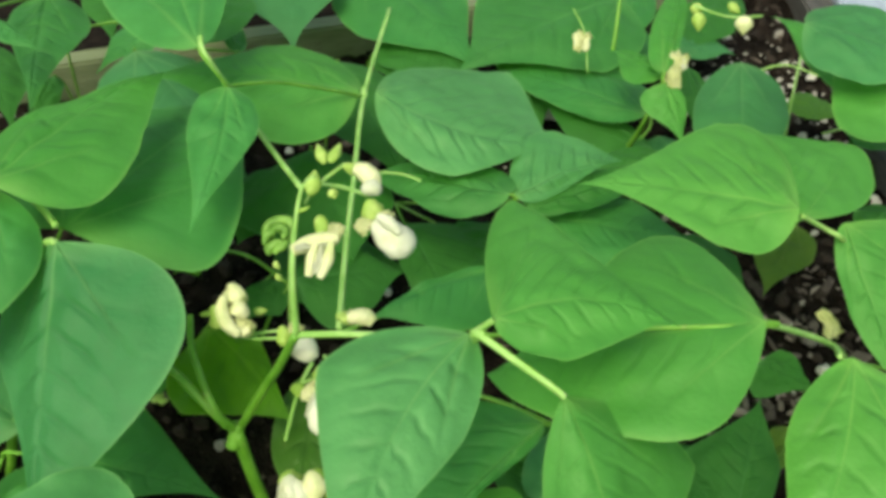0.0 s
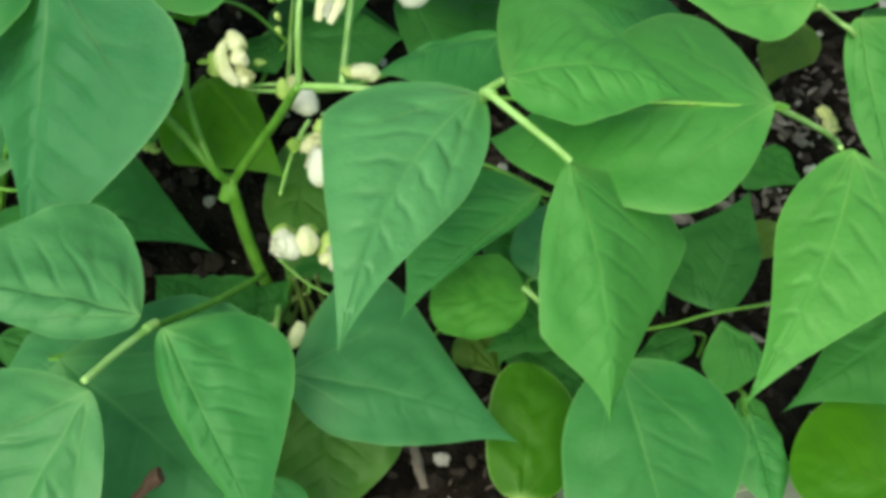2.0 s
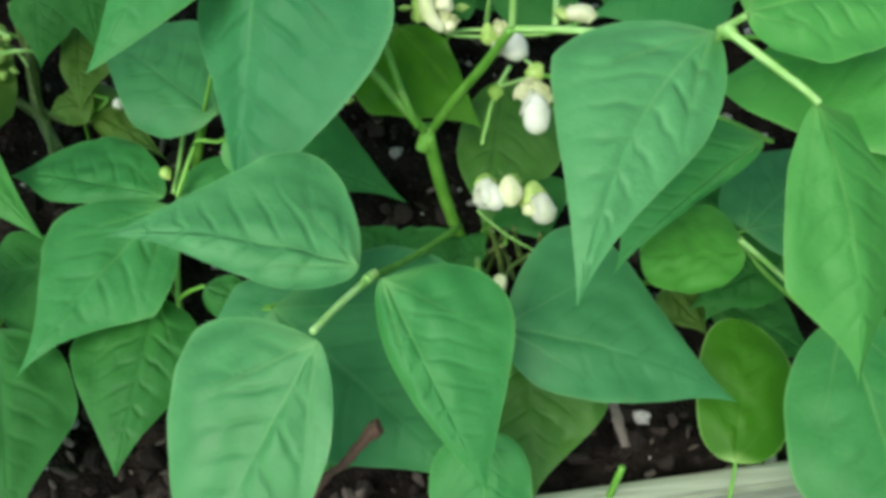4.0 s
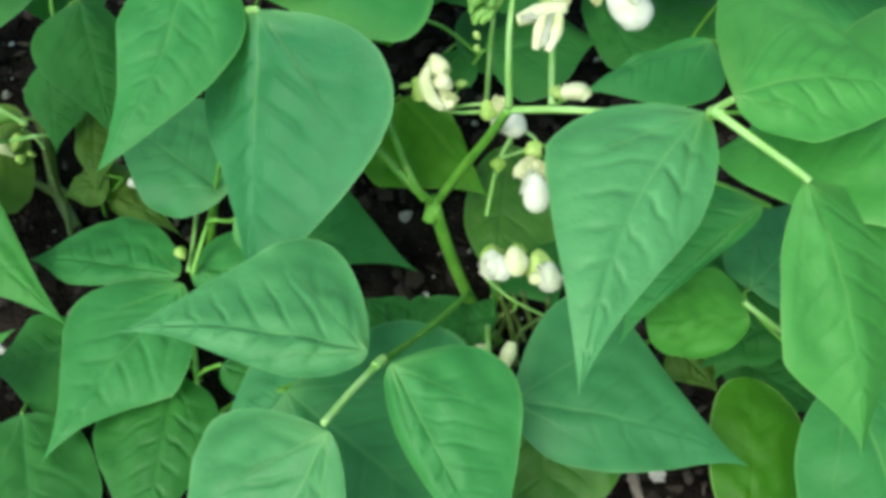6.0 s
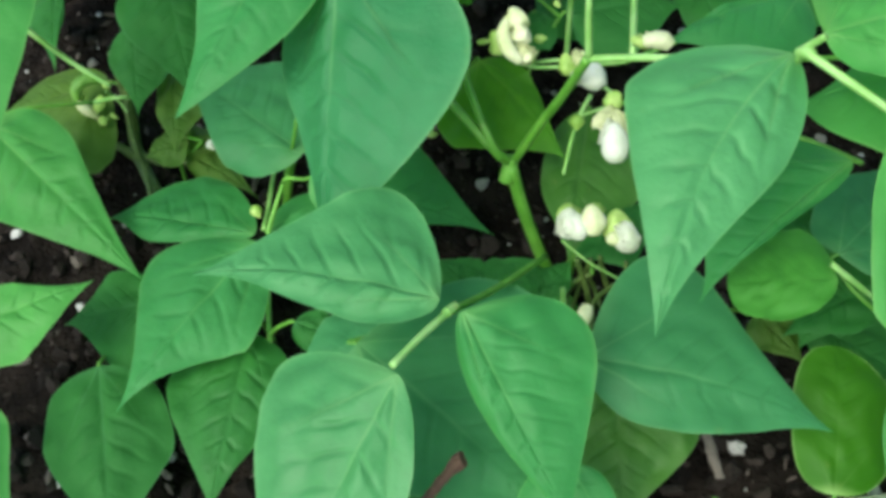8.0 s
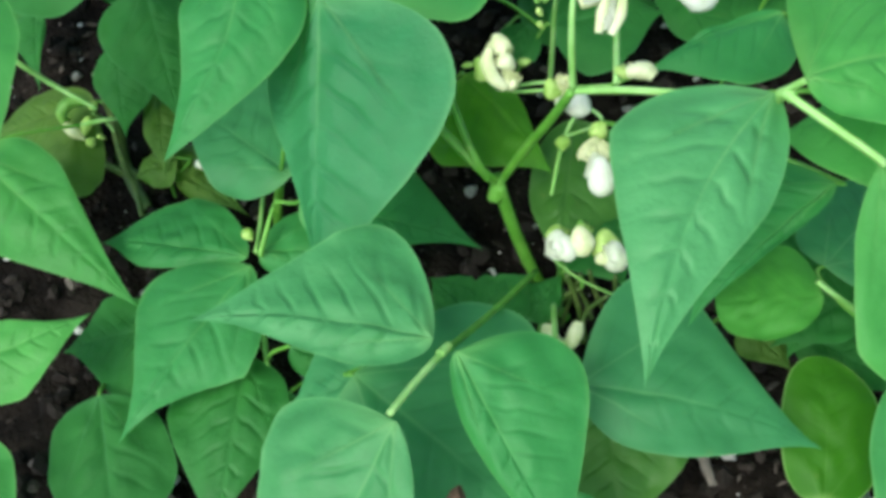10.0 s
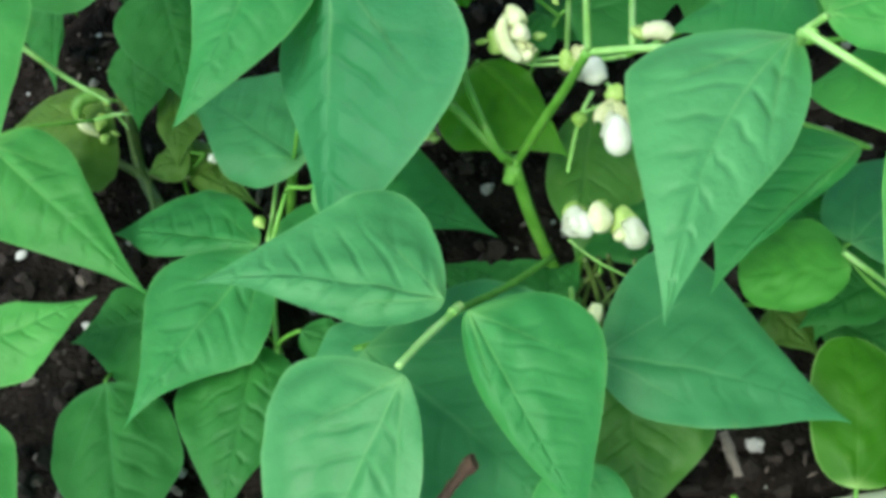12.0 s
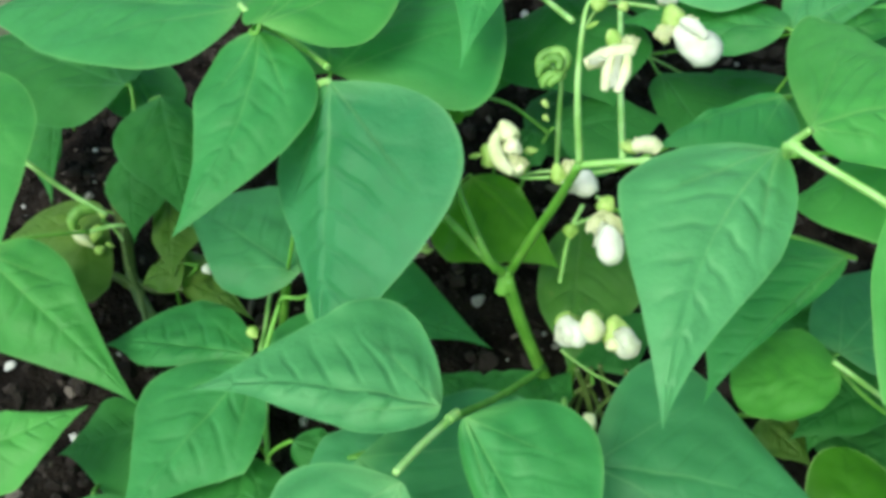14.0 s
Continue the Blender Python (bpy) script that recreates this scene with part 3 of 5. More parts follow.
leaf(tall_bean, (0.0829, 0.0933, 0.1408), (-0.0214, 0.1254, 0.1388), (0.0429, 0.29, 0.6, 0.27, 0.07), (0.0405, 0.35, 0.61, 0.25, 0.07), BRIGHT, roll=-0.6)
leaf(tall_bean, (0.0923, 0.0999, 0.1364), (0.1817, 0.0686, 0.1178), (0.0768, 0.66, 0.69, 0.34, 0.09), (0.031, 0.41, 0.52, 0.36, 0.09), PUCKERED, bow=-0.0143, fold=(-0.33, -0.05), roll=9.5)
leaf(tall_bean, (0.0101, 0.0629, 0.188), (-0.0204, 0.2335, 0.185), (0.0335, 0.36, 0.55, 0.28, 0.07), (0.026, 0.42, 0.12, 0.28, 0.07), FRESH)
leaf(rear_bean, (-0.0837, 0.2861, 0.1), (-0.0892, 0.175, 0.085), (0.027, 0.31, 0.75, 0.29, 0.05), (0.02, 0.24, 0.75, 0.29, 0.05), RUGOSE)
leaf(rear_bean, (-0.1062, 0.2062, 0.13), (-0.0742, 0.1756, 0.125), (0.005, 0.27, 0.75, 0.29, 0.05), (0.011, 0.5, 0.75, 0.29, 0.05), FRESH)
leaf(rear_bean, (-0.0122, 0.2773, 0.085), (-0.0593, 0.2361, 0.072), (0.014, 0.42, 0.6, 0.25, 0.05), (0.018, 0.4, 0.6, 0.25, 0.05), FRESH)
leaf(tall_bean, (0.068, 0.3716, 0.095), (0.0628, 0.244, 0.075), (0.035, 0.5, 0.75, 0.3, 0.05), (0.038, 0.5, 0.75, 0.3, 0.05), DUSKY)
leaf(tall_bean, (0.122, 0.3544, 0.075), (0.1828, 0.234, 0.06), (0.046, 0.41, 0.75, 0.29, 0.05), (0.05, 0.5, 0.75, 0.29, 0.05), FRESH)
leaf(back_bean, (0.297, 0.2898, 0.075), (0.1636, 0.2328, 0.06), (0.056, 0.42, 0.8, 0.25, 0.1), (0.070, 0.4, 0.8, 0.4, 0.05), RUGOSE)
leaf(back_bean, (0.2734, 0.1656, 0.0626), (0.191, 0.2424, 0.0548), (0.0225, 0.42, 0.61, 0.39, 0.17), (0.0482, 0.47, 0.84, 0.25, 0.13), FRESH, bow=0.0009, roll=-1, arch=0.034)
leaf(back_bean, (0.2609, 0.1268, 0.1107), (0.2651, 0.0951, 0.089), (0.009, 0.42, 0.84, 0.25, 0.05), (0.0167, 0.25, 0.79, 0.31, 0.11), BRIGHT, bow=-0.0007, roll=2.4)
leaf(back_bean, (0.2608, 0.1305, 0.115), (0.3259, 0.2639, 0.11), (0.012, 0.29, 0.75, 0.29, 0.05), (0.007, 0.44, 0.75, 0.29, 0.05), BRIGHT)
leaf(back_bean, (0.268, 0.1415, 0.105), (0.2508, 0.1919, 0.095), (0.019, 0.22, 0.75, 0.29, 0.05), (0.011, 0.5, 0.75, 0.29, 0.05), BRIGHT)
leaf(back_bean, (0.3415, 0.1876, 0.081), (0.2923, 0.0642, 0.0648), (0.0281, 0.36, 0.87, 0.34, 0.09), (0.0292, 0.5, 0.72, 0.29, 0.07), DUSKY, roll=4.2, arch=0.032)
leaf(end_bean, (0.3131, 0.0918, 0.165), (0.3818, 0.0508, 0.155), (0.045, 0.4, 0.8, 0.28, 0.07), (0.036, 0.42, 0.75, 0.28, 0.07), DUSKY)
leaf(end_bean, (0.4209, 0.1168, 0.0952), (0.385, 0.1562, 0.0867), (0.0463, 0.53, 0.86, 0.31, 0.08), (0.023, 0.5, 0.8, 0.28, 0.07), BRIGHT, roll=3.4)
leaf(back_bean, (0.4061, 0.2188, 0.03), (0.4332, 0.1873, 0.03), (0.015, 0.26, 0.75, 0.29, 0.05), (0.019, 0.5, 0.75, 0.29, 0.05), OLIVE)
leaf(end_bean, (0.4616, 0.1758, 0.04), (0.4031, 0.1443, 0.04), (0.028, 0.5, 0.75, 0.29, 0.05), (0.006, 0.38, 0.75, 0.29, 0.05), SHADED)
leaf(end_bean, (0.2507, -0.0376, 0.1536), (0.1624, 0.0046, 0.1457), (0.0274, 0.23, 0.47, 0.35, 0.03), (0.0643, 0.25, 0.9, 0.31, 0), LIVELY, fold=(-0.1, -0.19), roll=-8.5, arch=0.034)
leaf(end_bean, (0.2588, -0.0317, 0.1412), (0.2521, 0.0457, 0.1392), (0.023, 0.2, 0.8, 0.28, 0.07), (0.0581, 0.51, 0.64, 0.33, 0.06), BRIGHT, roll=-2.6, arch=0.05)
leaf(end_bean, (0.3291, 0.0633, 0.05), (0.2917, 0.021, 0.04), (0.016, 0.34, 0.75, 0.29, 0.05), (0.015, 0.5, 0.75, 0.29, 0.05), FADED, label="mottled yellowing lower leaf")
leaf(end_bean, (0.2866, -0.0246, 0.1307), (0.293, -0.0957, 0.089), (0.0454, 0.27, 0.87, 0.18, 0.35), (0.0111, 0.45, 0.64, 0.4, 0.23), BRIGHT, bow=-0.0022, roll=8.6, arch=0.032)
leaf(end_bean, (0.2365, -0.1154, 0.1473), (0.1757, -0.1969, 0.1153), (0.0363, 0.26, 0.89, 0.19, 0.16), (0.0201, 0.37, 0.31, 0.18, 0.15), LIVELY, bow=0.0065, fold=(-0.23, -0.1), roll=12.1, arch=0.045)
leaf(end_bean, (0.2856, -0.1504, 0.09), (0.2137, -0.1802, 0.07), (0.021, 0.5, 0.75, 0.29, 0.05), (0.013, 0.5, 0.75, 0.29, 0.05), SHADED)
leaf(end_bean, (0.3994, -0.013, 0.07), (0.3373, -0.0791, 0.06), (0.014, 0.5, 0.75, 0.29, 0.05), (0.019, 0.5, 0.75, 0.29, 0.05), FRESH)
leaf(end_bean, (0.3683, 0.024, 0.150), (0.341, 0.117, 0.135), (0.054, 0.22, 0.75, 0.29, 0.05), (0.052, 0.5, 0.75, 0.29, 0.05), BRIGHT)
leaf(end_bean, (0.4035, 0.1454, 0.05), (0.4534, 0.1466, 0.04), (0.017, 0.5, 0.75, 0.29, 0.05), (0.017, 0.24, 0.75, 0.29, 0.05), SHADED)
leaf(end_bean, (0.3785, 0.082, 0.04), (0.4104, 0.0564, 0.04), (0.016, 0.43, 0.75, 0.29, 0.05), (0.014, 0.5, 0.75, 0.29, 0.05), SHADED)
leaf(end_bean, (0.2576, -0.0394, 0.06), (0.2764, -0.0635, 0.06), (0.015, 0.22, 0.75, 0.29, 0.05), (0.019, 0.26, 0.75, 0.29, 0.05), SHADED)
leaf(back_bean, (0.1447, 0.0283, 0.1206), (0.0776, 0.078, 0.1011), (0.0207, 0.34, 0.58, 0.3, 0.08), (0.029, 0.5, 0.8, 0.28, 0.07), RUGOSE, bow=0.0009, roll=2.1)
leaf(back_bean, (0.1488, 0.0339, 0.1146), (0.2113, 0.0553, 0.1149), (0.0312, 0.55, 0.25, 0.3, 0.17), (0.009, 0.28, 0.8, 0.27, 0.13), PUCKERED, bow=0.0016, fold=(-0.07, -0.1), roll=11, arch=0.053)
leaf(back_bean, (0.1617, 0.0335, 0.1009), (0.242, 0.0018, 0.096), (0.026, 0.43, 0.77, 0.29, 0.07), (0.031, 0.35, 0.8, 0.28, 0.07), FRESH)
leaf(back_bean, (0.2179, 0.1051, 0.07), (0.285, 0.1015, 0.07), (0.019, 0.5, 0.75, 0.29, 0.05), (0.018, 0.42, 0.75, 0.29, 0.05), SHADED)
leaf(middle_bean, (0.1749, 0.0544, 0.06), (0.1085, 0.052, 0.05), (0.026, 0.5, 0.75, 0.29, 0.05), (0.037, 0.5, 0.75, 0.29, 0.05), SHADED)
leaf(front_bean, (0.1177, -0.1342, 0.0914), (0.0814, -0.129, 0.0855), (0.0159, 0.56, 0.51, 0.5, 0.75), (0.024, 0.38, 0.72, 0.51, 0.76), TENDER, roll=-1.9)
leaf(front_bean, (0.1297, -0.1096, 0.07), (0.1842, -0.0628, 0.065), (0.022, 0.4, 0.8, 0.3, 0.07), (0.028, 0.4, 0.8, 0.3, 0.07), DUSKY)
leaf(middle_bean, (0.1216, -0.1098, 0.1252), (0.0656, -0.1448, 0.1005), (0.0047, 0.35, 0.69, 0.29, 0.03), (0.042, 0.43, 0.48, 0.18, 0.06), FRESH, bow=-0.0012, roll=1.2, arch=0.047)
leaf(front_bean, (0.1572, -0.1073, 0.05), (0.1071, -0.1288, 0.045), (0.015, 0.5, 0.75, 0.29, 0.05), (0.014, 0.46, 0.75, 0.29, 0.05), SHADED)
leaf(front_bean, (0.1444, -0.0572, 0.045), (0.1241, -0.0836, 0.04), (0.011, 0.47, 0.75, 0.29, 0.05), (0.013, 0.46, 0.75, 0.29, 0.05), FADED, label="mottled yellowing lower leaf")
leaf(front_bean, (0.1043, -0.1112, 0.035), (0.1189, -0.1336, 0.03), (0.011, 0.41, 0.75, 0.29, 0.05), (0.011, 0.38, 0.75, 0.29, 0.05), FADED, label="mottled yellowing lower leaf")
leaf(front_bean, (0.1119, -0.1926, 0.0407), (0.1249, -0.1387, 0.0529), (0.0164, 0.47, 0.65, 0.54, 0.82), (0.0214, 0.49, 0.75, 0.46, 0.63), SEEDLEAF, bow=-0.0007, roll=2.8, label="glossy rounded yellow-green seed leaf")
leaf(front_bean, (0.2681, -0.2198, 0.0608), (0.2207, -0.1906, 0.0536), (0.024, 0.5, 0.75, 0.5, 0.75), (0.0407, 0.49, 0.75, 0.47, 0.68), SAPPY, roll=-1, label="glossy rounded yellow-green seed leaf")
leaf(front_bean, (0.1491, -0.1585, 0.0828), (0.158, -0.2611, 0.0556), (0.0432, 0.34, 0.73, 0.19, 0.05), (0.0325, 0.48, 0.51, 0.29, 0.07), FRESH, bow=-0.0006, roll=3.4, even=0.6)
leaf(front_bean, (0.2145, -0.1159, 0.045), (0.2489, -0.0595, 0.06), (0.031, 0.28, 0.75, 0.29, 0.05), (0.014, 0.44, 0.75, 0.29, 0.05), SHADED)
leaf(front_bean, (0.2153, -0.1241, 0.0465), (0.2373, -0.1438, 0.0393), (0.0036, 0.5, 0.8, 0.28, 0.07), (0.0275, 0.5, 0.93, 0.38, 0.16), BRIGHT)
leaf(front_bean, (0.2098, -0.1183, 0.03), (0.1756, -0.1298, 0.03), (0.01, 0.5, 0.75, 0.29, 0.05), (0.007, 0.34, 0.75, 0.29, 0.05), SHADED)
leaf(front_bean, (0.1815, -0.103, 0.06), (0.1901, -0.1212, 0.05), (0.01, 0.33, 0.75, 0.29, 0.05), (0.012, 0.25, 0.75, 0.29, 0.05), SHADED)
leaf(front_bean, (0.2742, -0.0652, 0.035), (0.2455, -0.0869, 0.035), (0.009, 0.5, 0.75, 0.29, 0.05), (0.012, 0.22, 0.75, 0.29, 0.05), FADED, label="mottled yellowing lower leaf")
leaf(front_bean, (0.2239, -0.1517, 0.03), (0.227, -0.192, 0.03), (0.007, 0.44, 0.75, 0.29, 0.05), (0.009, 0.37, 0.75, 0.29, 0.05), BRIGHT)
leaf(left_bean, (-0.0732, -0.0478, 0.0706), (0.0028, -0.0624, 0.0398), (0.0372, 0.41, 0.8, 0.18, 0.08), (0.0163, 0.3, 0.8, 0.26, 0.06), FRESH, roll=4.4)
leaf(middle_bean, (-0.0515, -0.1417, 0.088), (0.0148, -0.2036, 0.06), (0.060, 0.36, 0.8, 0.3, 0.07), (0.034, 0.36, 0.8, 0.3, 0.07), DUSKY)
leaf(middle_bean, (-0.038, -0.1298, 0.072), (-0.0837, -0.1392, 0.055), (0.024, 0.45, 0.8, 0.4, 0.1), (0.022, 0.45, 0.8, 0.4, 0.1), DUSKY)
leaf(middle_bean, (-0.0233, -0.1482, 0.06), (-0.0413, -0.1929, 0.045), (0.025, 0.45, 0.75, 0.29, 0.05), (0.022, 0.47, 0.75, 0.29, 0.05), SHADED)
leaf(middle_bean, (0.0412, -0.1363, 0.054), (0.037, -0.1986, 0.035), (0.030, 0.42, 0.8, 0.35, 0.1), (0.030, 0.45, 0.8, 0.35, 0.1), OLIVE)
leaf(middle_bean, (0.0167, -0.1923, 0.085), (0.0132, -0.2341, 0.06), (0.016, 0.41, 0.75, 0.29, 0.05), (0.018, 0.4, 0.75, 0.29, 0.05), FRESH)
leaf(edge_bean, (-0.1653, -0.1103, 0.0367), (-0.1516, -0.1952, 0.0278), (0.0263, 0.44, 0.72, 0.28, 0.08), (0.0242, 0.36, 0.95, 0.28, 0.07), SHADED, bow=0.0008, roll=-3.2)
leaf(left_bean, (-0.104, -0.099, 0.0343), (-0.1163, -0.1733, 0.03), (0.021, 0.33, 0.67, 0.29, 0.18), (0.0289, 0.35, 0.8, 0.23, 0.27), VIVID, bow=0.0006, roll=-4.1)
leaf(left_bean, (-0.0866, -0.1149, 0.028), (-0.109, -0.1481, 0.024), (0.018, 0.5, 0.75, 0.29, 0.05), (0.008, 0.44, 0.75, 0.29, 0.05), SHADED)
leaf(edge_bean, (-0.1425, -0.0768, 0.032), (-0.1895, -0.0809, 0.026), (0.032, 0.35, 0.75, 0.29, 0.05), (0.02, 0.5, 0.75, 0.29, 0.05), SHADED)
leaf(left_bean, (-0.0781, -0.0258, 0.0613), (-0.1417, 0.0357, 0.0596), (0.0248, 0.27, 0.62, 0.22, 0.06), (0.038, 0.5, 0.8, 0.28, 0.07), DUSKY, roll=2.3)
leaf(edge_bean, (-0.1612, 0.0893, 0.09), (-0.2586, 0.1558, 0.085), (0.038, 0.22, 0.75, 0.29, 0.05), (0.035, 0.5, 0.75, 0.29, 0.05), SHADED)
leaf(edge_bean, (-0.1827, 0.0534, 0.04), (-0.2405, 0.038, 0.035), (0.05, 0.31, 0.75, 0.29, 0.05), (0.021, 0.47, 0.75, 0.29, 0.05), FADED, label="mottled yellowing lower leaf")
leaf(edge_bean, (-0.1396, 0.0085, 0.03), (-0.1047, -0.021, 0.028), (0.01, 0.29, 0.75, 0.29, 0.05), (0.008, 0.3, 0.75, 0.29, 0.05), FADED, label="mottled yellowing lower leaf")
leaf(edge_bean, (-0.1269, 0.0121, 0.032), (-0.16, 0.0091, 0.03), (0.009, 0.5, 0.75, 0.29, 0.05), (0.017, 0.5, 0.75, 0.29, 0.05), FADED, label="mottled yellowing lower leaf")
leaf(edge_bean, (-0.2293, 0.1603, 0.03), (-0.2202, 0.0798, 0.025), (0.005, 0.5, 0.75, 0.29, 0.05), (0.018, 0.36, 0.75, 0.29, 0.05), SHADED)
leaf(tall_bean, (0.0594, 0.1037, 0.1), (0.0716, 0.0301, 0.088), (0.032, 0.5, 0.75, 0.42, 0.17), (0.051, 0.4, 0.75, 0.42, 0.17), SHADED)
leaf(tall_bean, (0.0427, 0.0222, 0.085), (0.0963, 0.0273, 0.08), (0.019, 0.46, 0.75, 0.4, 0.15), (0.03, 0.36, 0.75, 0.4, 0.15), SHADED)
leaf(tall_bean, (0.034, 0.0286, 0.08), (0.017, 0.0138, 0.07), (0.013, 0.5, 0.75, 0.29, 0.05), (0.01, 0.5, 0.75, 0.29, 0.05), SHADED)
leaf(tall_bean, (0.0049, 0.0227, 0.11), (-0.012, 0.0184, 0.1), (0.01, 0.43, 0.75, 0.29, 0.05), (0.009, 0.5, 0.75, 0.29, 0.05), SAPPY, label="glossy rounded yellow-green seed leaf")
leaf(tall_bean, (0.034, 0.0653, 0.05), (0.108, 0.0664, 0.045), (0.042, 0.5, 0.75, 0.29, 0.05), (0.024, 0.44, 0.75, 0.29, 0.05), SHADED)
leaf(back_bean, (0.107, 0.0848, 0.06), (0.1243, 0.0067, 0.05), (0.054, 0.36, 0.75, 0.29, 0.05), (0.015, 0.5, 0.75, 0.29, 0.05), SHADED)
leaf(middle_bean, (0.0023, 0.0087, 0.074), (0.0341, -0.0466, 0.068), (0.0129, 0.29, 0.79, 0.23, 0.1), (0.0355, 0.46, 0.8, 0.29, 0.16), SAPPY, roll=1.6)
leaf(tall_bean, (-0.0138, 0.1281, 0.05), (-0.0018, 0.0856, 0.045), (0.014, 0.5, 0.75, 0.29, 0.05), (0.014, 0.41, 0.75, 0.29, 0.05), BRIGHT)
leaf(middle_bean, (-0.0227, 0.0178, 0.045), (-0.0364, -0.0081, 0.04), (0.008, 0.5, 0.75, 0.29, 0.05), (0.011, 0.5, 0.75, 0.29, 0.05), BRIGHT)
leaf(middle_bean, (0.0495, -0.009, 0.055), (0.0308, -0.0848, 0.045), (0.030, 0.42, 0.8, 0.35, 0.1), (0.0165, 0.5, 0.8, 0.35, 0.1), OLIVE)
leaf(middle_bean, (0.0478, -0.0612, 0.05), (0.0578, -0.0946, 0.045), (0.022, 0.26, 0.75, 0.29, 0.05), (0.018, 0.46, 0.75, 0.29, 0.05), SHADED)
leaf(middle_bean, (-0.0057, -0.1015, 0.05), (-0.0237, -0.0763, 0.045), (0.011, 0.38, 0.75, 0.29, 0.05), (0.012, 0.5, 0.75, 0.29, 0.05), SHADED)
leaf(middle_bean, (-0.0082, -0.1038, 0.05), (0.0205, -0.0807, 0.045), (0.013, 0.5, 0.75, 0.29, 0.05), (0.014, 0.5, 0.75, 0.29, 0.05), SHADED)
leaf(middle_bean, (0.0151, -0.1036, 0.045), (0.034, -0.0804, 0.042), (0.009, 0.5, 0.75, 0.29, 0.05), (0.008, 0.4, 0.75, 0.29, 0.05), SHADED)
leaf(tall_bean, (0.1312, 0.2844, 0.055), (0.1776, 0.2331, 0.05), (0.031, 0.43, 0.75, 0.29, 0.05), (0.034, 0.39, 0.75, 0.29, 0.05), SHADED)
leaf(back_bean, (0.4054, 0.3388, 0.05), (0.321, 0.2478, 0.045), (0.026, 0.49, 0.75, 0.29, 0.05), (0.016, 0.5, 0.75, 0.29, 0.05), SHADED)
leaf(back_bean, (0.3288, 0.3364, 0.06), (0.2786, 0.2378, 0.055), (0.018, 0.4, 0.75, 0.29, 0.05), (0.019, 0.5, 0.75, 0.29, 0.05), FRESH)
leaf(tall_bean, (0.0336, 0.3555, 0.07), (0.0071, 0.2813, 0.065), (0.021, 0.5, 0.75, 0.29, 0.05), (0.016, 0.5, 0.75, 0.29, 0.05), SHADED)
leaf(rear_bean, (-0.0585, 0.3942, 0.055), (-0.0521, 0.3049, 0.05), (0.007, 0.5, 0.75, 0.29, 0.05), (0.019, 0.4, 0.75, 0.29, 0.05), SHADED)
leaf(rear_bean, (-0.1342, 0.3072, 0.055), (-0.1072, 0.2115, 0.05), (0.019, 0.48, 0.75, 0.29, 0.05), (0.011, 0.43, 0.75, 0.29, 0.05), SHADED)
leaf(rear_bean, (-0.0886, 0.2719, 0.05), (-0.1, 0.2297, 0.045), (0.011, 0.5, 0.75, 0.29, 0.05), (0.008, 0.34, 0.75, 0.29, 0.05), SHADED)
leaf(end_bean, (0.2378, 0.0407, 0.07), (0.2698, -0.0049, 0.06), (0.025, 0.46, 0.75, 0.29, 0.05), (0.021, 0.4, 0.75, 0.29, 0.05), SHADED)
leaf(front_bean, (0.1417, -0.0931, 0.055), (0.1146, -0.1326, 0.04), (0.022, 0.5, 0.75, 0.29, 0.05), (0.018, 0.5, 0.75, 0.29, 0.05), SHADED)
leaf(front_bean, (0.1238, -0.1164, 0.035), (0.162, -0.1508, 0.03), (0.019, 0.36, 0.75, 0.29, 0.05), (0.014, 0.49, 0.75, 0.29, 0.05), SHADED)
leaf(end_bean, (0.3632, 0.0832, 0.12), (0.3504, 0.1866, 0.118), (0.016, 0.36, 0.75, 0.29, 0.05), (0.019, 0.5, 0.75, 0.29, 0.05), BRIGHT)
leaf(back_bean, (0.3019, 0.2351, 0.055), (0.2395, 0.2886, 0.05), (0.044, 0.23, 0.75, 0.29, 0.05), (0.059, 0.5, 0.75, 0.29, 0.05), FRESH)
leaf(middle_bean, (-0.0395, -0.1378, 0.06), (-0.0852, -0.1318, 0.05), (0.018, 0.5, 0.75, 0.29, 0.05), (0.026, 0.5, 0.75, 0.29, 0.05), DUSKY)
leaf(edge_bean, (-0.1422, 0.0756, 0.09), (-0.1295, 0.011, 0.06), (0.017, 0.46, 0.75, 0.35, 0.11), (0.027, 0.27, 0.75, 0.35, 0.11), SHADED)
leaf(edge_bean, (-0.1607, 0.0592, 0.07), (-0.1603, 0.0173, 0.05), (0.017, 0.5, 0.75, 0.29, 0.05), (0.013, 0.36, 0.75, 0.29, 0.05), SHADED)
leaf(edge_bean, (-0.1416, 0.0649, 0.075), (-0.1626, 0.0387, 0.055), (0.01, 0.5, 0.75, 0.29, 0.05), (0.016, 0.5, 0.75, 0.29, 0.05), SHADED)
leaf(edge_bean, (-0.1457, 0.0505, 0.05), (-0.1433, -0.0006, 0.04), (0.017, 0.5, 0.75, 0.29, 0.05), (0.009, 0.5, 0.75, 0.29, 0.05), FADED, label="mottled yellowing lower leaf")
leaf(edge_bean, (-0.1382, 0.0104, 0.04), (-0.1628, 0.0083, 0.03), (0.014, 0.36, 0.75, 0.29, 0.05), (0.012, 0.5, 0.75, 0.29, 0.05), FADED, label="mottled yellowing lower leaf")
leaf(middle_bean, (-0.0819, -0.1058, 0.05), (-0.0533, -0.1193, 0.045), (0.009, 0.26, 0.75, 0.29, 0.05), (0.01, 0.5, 0.75, 0.29, 0.05), SHADED)
